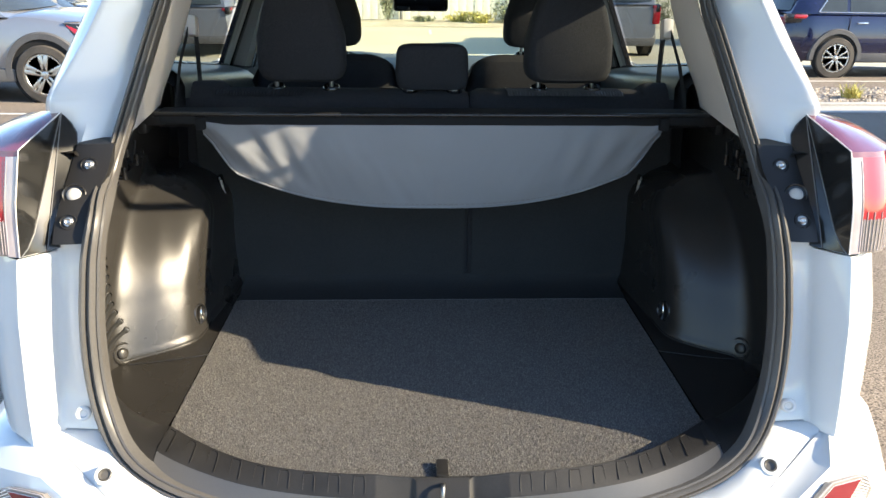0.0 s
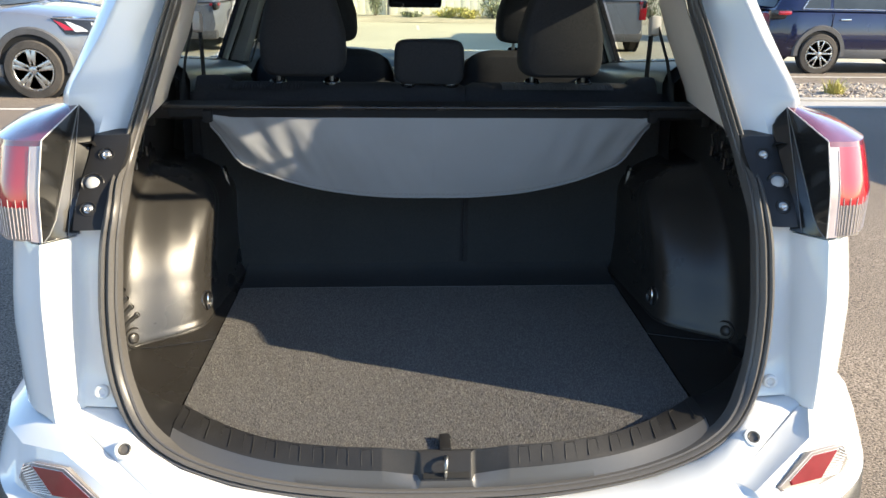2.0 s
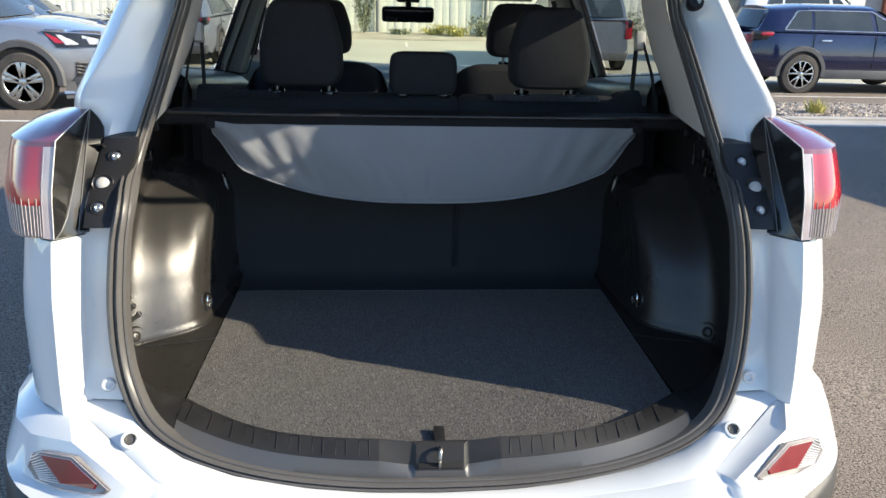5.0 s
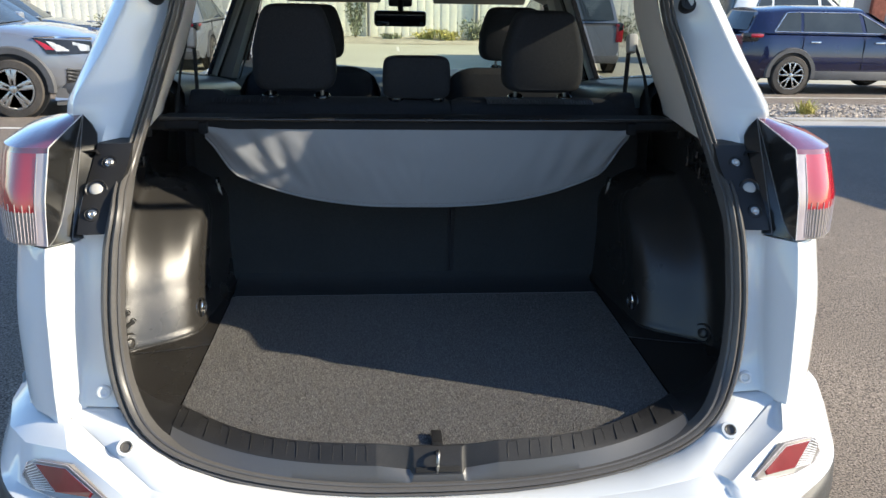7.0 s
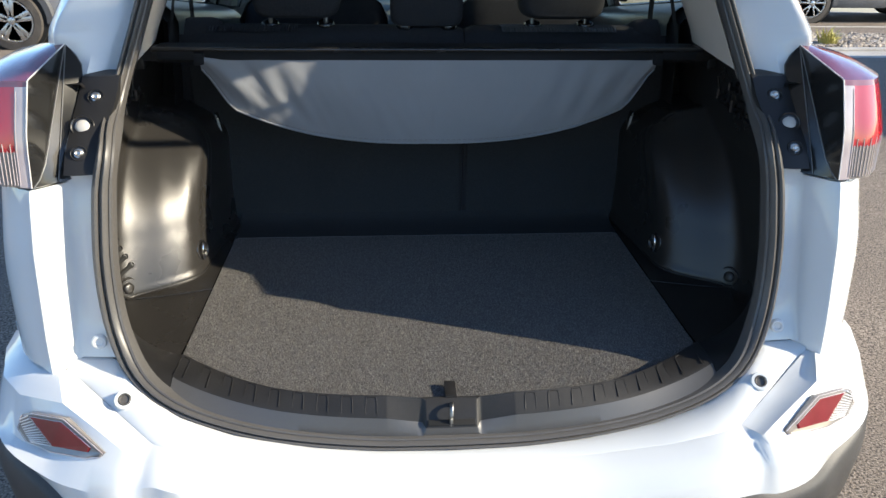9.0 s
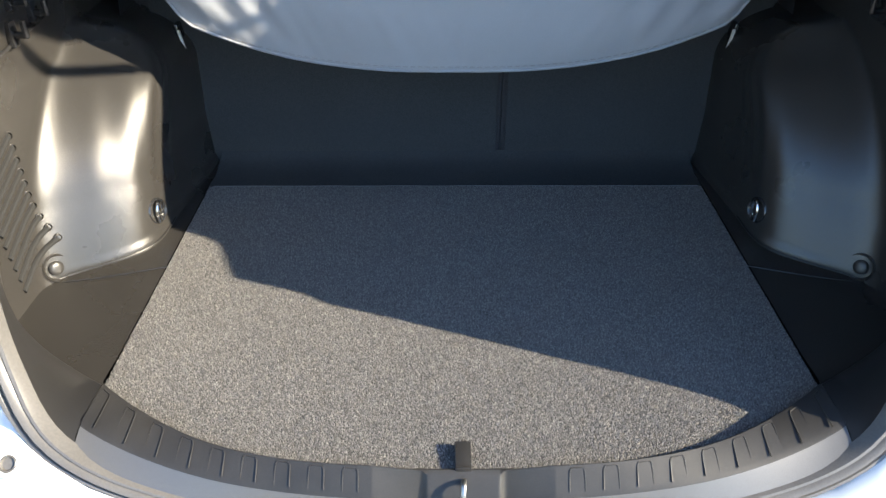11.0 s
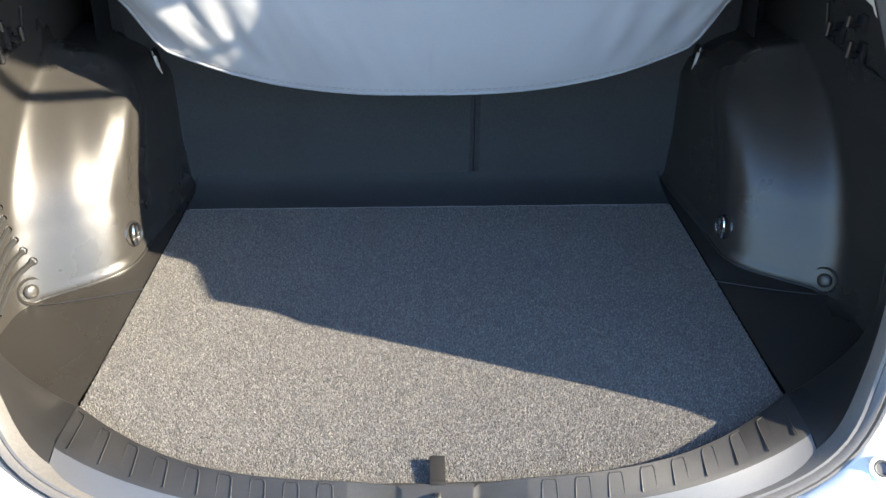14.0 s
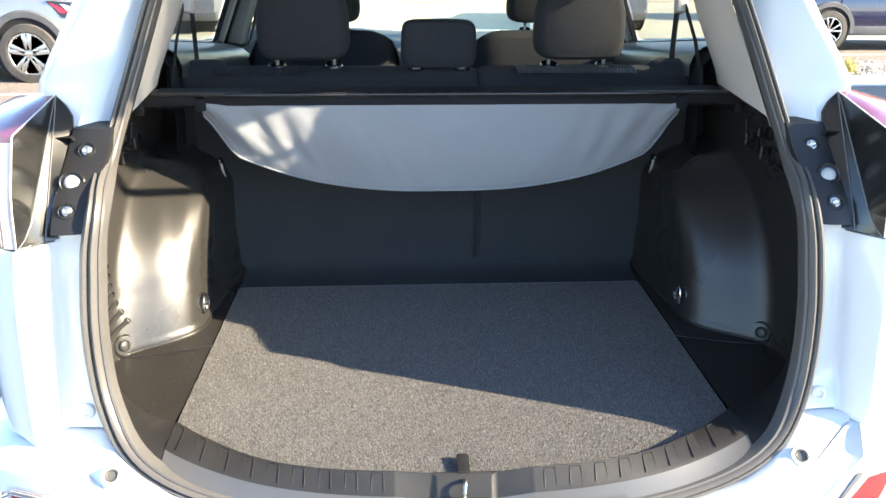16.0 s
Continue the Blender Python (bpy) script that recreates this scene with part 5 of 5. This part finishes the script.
    # A bright waist line, a lower sill, handles.
    for s in (1, -1):
        bm = bmesh.new()
        path = [Vector((x, s * (cabin(x, .08)[0] + .012), deck(x) + .035)) for x in np.linspace(rear_axle - .40, screen_foot - .25, 14)]
        over = [Vector((x, s * (cabin(x, .95)[0] + .012), deck(x) * .05 + (roof_z(x) - .09) * .95)) for x in np.linspace(rear_axle - .12, screen_head - .1, 14)]
        tube(bm, path[:1] + over + path[::-1], .008, 6)
        part("window_trim", bm, CHROME, car, "bright trim round the side windows")
        bm = bmesh.new()
        box(bm, (mid, s * hw * .985, .37), (base - .78, .07, .17), .03)
        part("sill_cladding", bm, clad, car, "grey sill cladding")
        for x in (rear_axle + .42, mid + .36):
            bm = bmesh.new()
            box(bm, (x, s * (hw * .985 + .012), belt - .15), (.20, .025, .03), .01)
            part("door_handle", bm, CHROME, car, "bright door handle")
        for x in (mid + .06, rear_axle + .18, screen_foot - .22):
            bm = bmesh.new()
            box(bm, (x, s * (hw * .993), .80), (.008, .012, .62), .002)
            part("door_gap", bm, DARK, car)
        bm = bmesh.new()
        box(bm, (screen_foot - .30, s * (hw + .09), belt + .08), (.14, .20, .14), .04)
        part("door_mirror", bm, paint, car)
    # Wheel arches and wheels.
    for x in (rear_axle, front_axle):
        for s in (1, -1):
            bm = bmesh.new()
            rows = []
            for a in np.linspace(-.12, math.pi + .12, 19):
                c, q = math.cos(a), math.sin(a)
                rows.append([(x + c * r, s * y, tyre + .02 + q * r) for r, y in ((arch, hw * .93), (arch, hw + .022), (arch + .075, hw + .022), (arch + .095, hw * .97))])
            grid(bm, rows)
            part("wheel_arch", bm, clad, car, "wheel arch lip")
            # A dark disc on the body in place of a hollow: the well's shade, painted.
            bm = bmesh.new()
            lathe(bm, (x, s * (hw - .02), tyre + .02), (0, s, 0), [(arch + .004, -.02), (arch + .004, .022), (.05, .024)], 36)
            part("wheel_well_shade", bm, DARK, car)
            bm = bmesh.new()
            inner = tyre * .71
            lathe(bm, (x, s * (hw - .08), tyre), (0, s, 0), [(inner, -.10), (tyre * .95, -.11), (tyre, -.08), (tyre, .09), (tyre * .96, .115), (inner * 1.04, .122), (inner, .105), (inner * .97, .06), (.02, .06)], 44)
            wheel = part("wheel", bm, TYRE, car, "worn black tyre")
            bm = bmesh.new()
            lathe(bm, (x, s * (hw + .030), tyre), (0, s, 0), [(inner * 1.0, 0), (inner * .99, .008), (inner * .92, .008), (inner * .90, 0)], 40)
            lathe(bm, (x, s * (hw + .020), tyre), (0, s, 0), [(.052, 0), (.048, .02), (.03, .026), (.002, .026)], 20)
            for k in range(5):
                a = 2 * math.pi * k / 5 + .3
                for off in ((-.16, .16) if front_style else (-.26, .26)):
                    way = Vector((math.cos(a + off * .5), 0, math.sin(a + off * .5)))
                    tip = Vector((math.cos(a + off), 0, math.sin(a + off)))
                    p, q = Vector((x, s * (hw + .030), tyre)) + way * .05, Vector((x, s * (hw + .030), tyre)) + tip * inner * .95
                    wayn = (q - p).normalized()
                    side_v = wayn.cross(Vector((0, 1, 0)))
                    turn = Matrix((side_v, wayn, Vector((0, 1, 0)))).transposed()
                    if turn.determinant() < 0:
                        turn = Matrix((-side_v, wayn, Vector((0, 1, 0)))).transposed()
                    box(bm, (p + q) / 2, (.056 if front_style else .030, (q - p).length, .02), .005, turn)
            part("rim", bm, ALLOY, wheel, "spoked alloy rim")
    # Lamps and bumpers.
    for s in (1, -1):
        bm = bmesh.new()
        w = plan(tail + .2)
        box(bm, (tail + .16, s * w * .945, belt - .075), (.40, .10, .17), .04)
        housing = part("tail_lamp", bm, GLOSS, car, "tail lamp in a dark housing")
        bm = bmesh.new()
        box(bm, (tail + .22, s * w * .965, belt - .045), (.26, .10, .075), .03)
        box(bm, (tail + .02, s * w * .90, belt - .045), (.10, .16, .07), .03)
        if tall_lamp:
            box(bm, (tail + .03, s * w * .92, belt - .22), (.10, .17, .40), .03)
        part("red_lens", bm, RED, housing, "red lamp lens")
        # Head lamp: a dark pod that wraps the corner, with clear lenses and a marker let into it.
        def pod(x0, x1, z0, z1, lift, mat, nm, lab, over, slant=0.0, ahead=0.0):
            bm = bmesh.new()
            rows = []
            for x in np.linspace(x0, x1, 9):
                f = (x - x0) / (x1 - x0)
                rows.append([(x + (slant * (1 - f) + ahead * f) * (1 - g), s * (plan(x) * (.972 - .012 * g) + lift), z0 + (z1 - z0) * g - .05 * f * g) for g in (0, .33, .66, 1)])
            grid(bm, rows)
            thicken(bm, .02)
            return part(nm, bm, mat, over, lab)
        head = pod(nose - .70, nose - .02, belt - .29, belt - .085, .006, GLOSS, "head_lamp", "head lamp pod", car, .17)
        pod(nose - .53, nose - .25, belt - .255, belt - .125, .013, LAMPLENS, "lamp_lens", "clear lamp lens", head, .12, .02)
        pod(nose - .24, nose - .05, belt - .255, belt - .140, .013, LAMPLENS, "lamp_lens", "clear lamp lens", head, .02)
        pod(nose - .665, nose - .545, belt - .235, belt - .105, .013, RED, "side_marker", "orange red side marker", head, .13, .12)
        pod(nose - .66, nose - .01, belt - .088, belt - .070, .010, CHROME, "lamp_brow", "bright lamp brow", head)
        low_clad = pod(front_axle + arch + .07, nose - .02, .17, .40, .032, clad, "corner_cladding", "dark lower corner cladding", car)
        pod(nose - .50, nose - .16, .23, .27, .040, ALLOY, "skid_trim", "bright skid trim", low_clad)
        vent = pod(nose - .34, nose - .10, .46, .66, .030, DARK, "bumper_vent", "dark bumper vent", car)
        for k in range(4):
            pod(nose - .33, nose - .15 - .03 * k, .625 - .042 * k, .637 - .042 * k, .038, CLADDING, "vent_slat", "", vent)
    bm = bmesh.new()
    for k in range(4):
        box(bm, (nose - .035 + .0 * k, 0, .68 + .055 * k), (.05, wide * .56, .022), .008)
    part("grille", bm, GLOSS, car)
    bm = bmesh.new()
    box(bm, (nose - .20, 0, .37), (.46, wide * .93, .20), .08)
    part("front_skirt", bm, clad, car)
    bm = bmesh.new()
    box(bm, (tail + .12, 0, .40), (.26, wide * .86, .20), .06)
    part("rear_skirt", bm, clad, car)
    car.location = at
    car.rotation_euler = (0, 0, radians(heading))
    return car


blue = vehicle("blue_car", "dark blue SUV with grey arches parked beside a gravel strip", BLUE, 4.60, 1.85, 1.62, 2.69, -1.36, .365, .415, 1.14, 0, (9.12, 14.00, ground_z(13.3)), 0)
silver = vehicle("silver_car", "silver SUV with black arches parked on asphalt", SILVER, 5.05, 1.98, 1.76, 2.98, -1.45, .380, .435, 1.12, 1, (-6.42, 10.20, ground_z(9.6)), 0)
dark = vehicle("dark_car", "dark grey car with a sloping windscreen, parked", DARKCAR, 4.75, 1.86, 1.62, 2.80, -1.40, .34, .39, 1.02, 1, (-7.6, 14.1, ground_z(14.1)), 0, DARKCAR)
vehicle("dark_car", "dark car parked near the fence", DARKCAR, 4.6, 1.82, 1.55, 2.70, -1.35, .33, .38, .98, 0, (-9.3, 19.0, ground_z(19)), 0, DARKCAR)
# A white car: dimming by shade and dark glass is put into silver paint.
vehicle("dimmed_white_car", "white car dimmed to silver, with tall red tail lamps, across the lot", SILVER, 4.9, 1.95, 1.85, 2.9, -1.45, .38, .43, 1.20, 0, (4.56, 18.9, ground_z(18)), 90, CLADDING, True)
vehicle("white_car_far", "white car parked behind the blue one", WHITECAR, 4.9, 1.95, 1.98, 2.9, -1.45, .38, .43, 1.25, 0, (11.6, 20.0, ground_z(20)), 0)
vehicle("silver_car", "silver car with red tail lamps, seen through the side window", SILVER, 4.6, 1.85, 1.66, 2.69, -1.36, .365, .415, 1.08, 0, (-4.9, 18.6, ground_z(18.6)), 90)
# Added out of view: a stand-in that casts the shade on the right-hand asphalt.
vehicle("dark_car", "unseen tall dark car, added to shade the asphalt at right", DARKCAR, 5.4, 1.9, 2.0, 3.1, -1.55, .36, .41, 1.15, 0, (8.05, 5.4, ground_z(5.4)), 90, DARKCAR)

# ---- gravel strip, kerb, lines ----
bm = bmesh.new()
rows = []
for x in (4.6, 9, 16, 30):
    rows.append([(x, y, ground_z(y) + z) for y, z in ((9.14, -.02), (9.14, .030), (9.15, .038), (9.31, .040), (9.32, .034), (9.32, .0))])
grid(bm, rows)
solo("kerb", bm, CONCRETE, "pale concrete kerb before a gravel strip", "kerb", "structure")
solo("earth_strip", strip(4.6, 30, 9.31, 11.05, .022), EARTH, "dry earth under the pebbles", "ground", "structure")
seed_bm = bmesh.new()
bmesh.ops.create_icosphere(seed_bm, subdivisions=1, radius=1)
seed_bm.verts.ensure_lookup_table()
ball = np.array([v.co[:] for v in seed_bm.verts])
ball_faces = np.array([[v.index for v in f.verts] for f in seed_bm.faces])
seed_bm.free()
pebble_rng = np.random.default_rng(4)
stones, stone_faces = [], []
for i in range(4600):
    x, y = 5.6 + 5.8 * pebble_rng.random() ** 1.2, 9.33 + 1.68 * pebble_rng.random()
    r = .012 + .024 * pebble_rng.random() ** 2
    spin = np.array(Euler(pebble_rng.uniform(0, 6.28, 3)).to_matrix())
    shape = (ball * pebble_rng.uniform(.85, 1.15, (len(ball), 1)) * np.array((1.3, 1, .75))) @ spin.T * np.array((1.2, 1.2, .8)) * r
    stones.append(shape + np.array((x, y, ground_z(y) + .032 + .012 * pebble_rng.random())))
    stone_faces.append(ball_faces + i * len(ball))
stone_mesh = bpy.data.meshes.new("pebbles")
stone_mesh.from_pydata(np.concatenate(stones).tolist(), [], np.concatenate(stone_faces).tolist())
stone_mesh.materials.append(PEBBLE)
tagged(new("pebbles", stone_mesh), "mixed grey and tan pebbles in a planting strip", "pebbles", kind="stuff")
solo("concrete_apron", strip(4.4, 30, 8.50, 9.14, .004), CONCRETE, "pale concrete gutter", "pavement", "structure")
for x0, x1, y0, y1 in ((7.0, 30, 12.38, 12.50), (-14, -3.6, 8.10, 8.20), (7.6, 30, 15.15, 15.27), (.42, .50, 22.8, 24.6)):
    solo("bay_line", strip(x0, x1, y0, y1, .005), LINE, "worn white bay line on asphalt", "road marking", "structure")


def tuft(at, high, blades, mat, name, label, seed, spread=.1):
    r = random.Random(seed)
    bm = bmesh.new()
    for i in range(blades):
        a = r.random() * 6.283
        lean = spread * (.3 + r.random())
        x, y = at[0] + (r.random() - .5) * spread, at[1] + (r.random() - .5) * spread
        h = high * (.5 + .6 * r.random())
        w = .006 + .006 * r.random()
        side_v = Vector((-math.sin(a), math.cos(a), 0)) * w
        p0 = Vector((x, y, at[2]))
        p1 = p0 + Vector((math.cos(a) * lean * .4, math.sin(a) * lean * .4, h * .6))
        p2 = p0 + Vector((math.cos(a) * lean, math.sin(a) * lean, h))
        v = [bm.verts.new(q) for q in (p0 - side_v, p0 + side_v, p1 + side_v * .8, p1 - side_v * .8, p2)]
        bm.faces.new((v[0], v[1], v[2], v[3]))
        bm.faces.new((v[3], v[2], v[4]))
    return solo(name, bm, mat, label, "plant", smooth=False)


tuft((6.22, 9.62, ground_z(9.62) + .03), .24, 110, STRAW, "grass_tuft", "yellow-green grass tuft among pebbles", 3, .2)

solo("far_paving", strip(-60, 60, 15.2, 26.0, .003, 4, 30), PALEROAD, "pale sunlit worn paving further down the lot, windscreen haze in its colour", "pavement", "structure")

# ---- far fence with shrubs before it ----
fence = thing("fence", "tall pale weathered board fence along the lot's edge", "fence", (0, 28.2, -.44), kind="structure")
board_bm = bmesh.new()
box(board_bm, (0, 0, 0), (.288, .03, 4.6), .006)
board_mesh = mesh_of("board", board_bm, FENCE)
rng = random.Random(8)
for i in range(150):
    ob = new("board", board_mesh)
    ob.parent = fence
    ob.location = (-26 + .295 * i, .02 * rng.random(), 2.3 + .03 * rng.random())
for i in range(12):
    bm = bmesh.new()
    rod(bm, (-24.5 + 4.0 * i, 28.10, -.5), (-24.5 + 4.0 * i, 28.10, 4.3), .07, seg=12)
    part("fence_post", bm, STEELPOST, fence, "grey steel post")
bm = bmesh.new()
rows = []
for j in range(6):
    y = 25.6 + 2.6 * j / 5
    rows.append([(x, y, -.43 + .10 * math.sin(j / 5 * 2.2) + .03 * noise.noise(Vector((x * .8, y, 0)))) for x in np.linspace(-26, 26, 60)])
grid(bm, rows)
solo("verge", bm, EARTH, "dry earth verge at the foot of the fence", "ground", "structure")


def shrub(at, high, wide, leaves, mat, seed, label, conical=False):
    r = random.Random(seed)
    plant = thing("shrub", label, "shrub", at)
    bm = bmesh.new()
    tips = []
    for i in range(11):
        a = r.random() * 6.283
        reach = wide * (.2 + .3 * r.random())
        h = high * (.55 + .45 * r.random())
        tip = Vector(at) + Vector((math.cos(a) * reach, math.sin(a) * reach * .7, h))
        rod(bm, at, Vector(at).lerp(tip, .5) + Vector((0, 0, .08)), .014, .009, 6)
        rod(bm, Vector(at).lerp(tip, .5) + Vector((0, 0, .08)), tip, .009, .004, 6)
        tips.append(tip)
    part("stems", bm, BARK, plant)
    bm = bmesh.new()
    for i in range(leaves):
        tip = r.choice(tips)
        f = .15 + .9 * r.random()
        p = Vector(at).lerp(tip, f)
        k = (1 - f * .75) if conical else 1
        p += Vector((r.gauss(0, .12) * wide * k, r.gauss(0, .10) * wide * k, r.gauss(0, .05) * high))
        p.z = max(p.z, at[2] + .03)
        s = .03 + .04 * r.random()
        e = Euler((r.random() * 6, r.random() * 6, r.random() * 6)).to_matrix()
        v = [bm.verts.new(p + e @ Vector(q)) for q in ((-s, 0, 0), (0, -s * .4, 0), (s, 0, 0), (0, s * .4, 0))]
        bm.faces.new(v)
    part("crown", bm, mat, plant, smooth=False)
    return plant


shrub((-.98, 27.3, -.42), 2.3, 1.0, 1500, LEAF, 11, "grey-green upright shrub against the fence", True)
for i, (x, h, w, m) in enumerate(((1.5, .42, 1.1, STRAW), (2.3, .42, 1.1, STRAW), (3.2, .85, 1.1, LEAF), (4.2, .9, 1.3, LEAF), (5.4, .8, 1.2, LEAF), (.3, .25, .7, LEAF), (-3.6, .7, 1.0, LEAF), (-6.5, 1.2, 1.3, LEAF), (-9.5, 1.0, 1.2, LEAF), (9, 1.1, 1.4, LEAF))):
    shrub((x, 27.0 + .3 * math.sin(i * 5), -.42), h, w, 700, m, 20 + i, "yellow flowering bush at the fence" if m is STRAW else "low grey-green bush at the fence")

# Far building and tree beyond the blue car.
bm = bmesh.new()
box(bm, (30, 44, 3.2), (16, 10, 7.4), .05)
building = thing("building", "low building with a pale wall and red brick pier", "building", (30, 44, -.44))
part("wall", bm, CONCRETE, building)
bm = bmesh.new()
box(bm, (27.2, 38.9, 3.2), (3.0, .3, 7.3), .02)
part("brick_pier", bm, BRICK, building, "red brick pier")
for k in range(3):
    bm = bmesh.new()
    box(bm, (23.4 + 1.2 * k, 38.95, 2.6), (.8, .12, 1.4), .02)
    part("window", bm, TINT, building, "dark window")
shrub((33.0, 36.0, -.44), 5.5, 4.2, 2600, LEAF, 77, "dark green tree beyond the cars")
shrub((30.6, 35.0, -.44), 4.6, 1.6, 1200, STRAW, 78, "yellow-leaved tree beyond the cars")
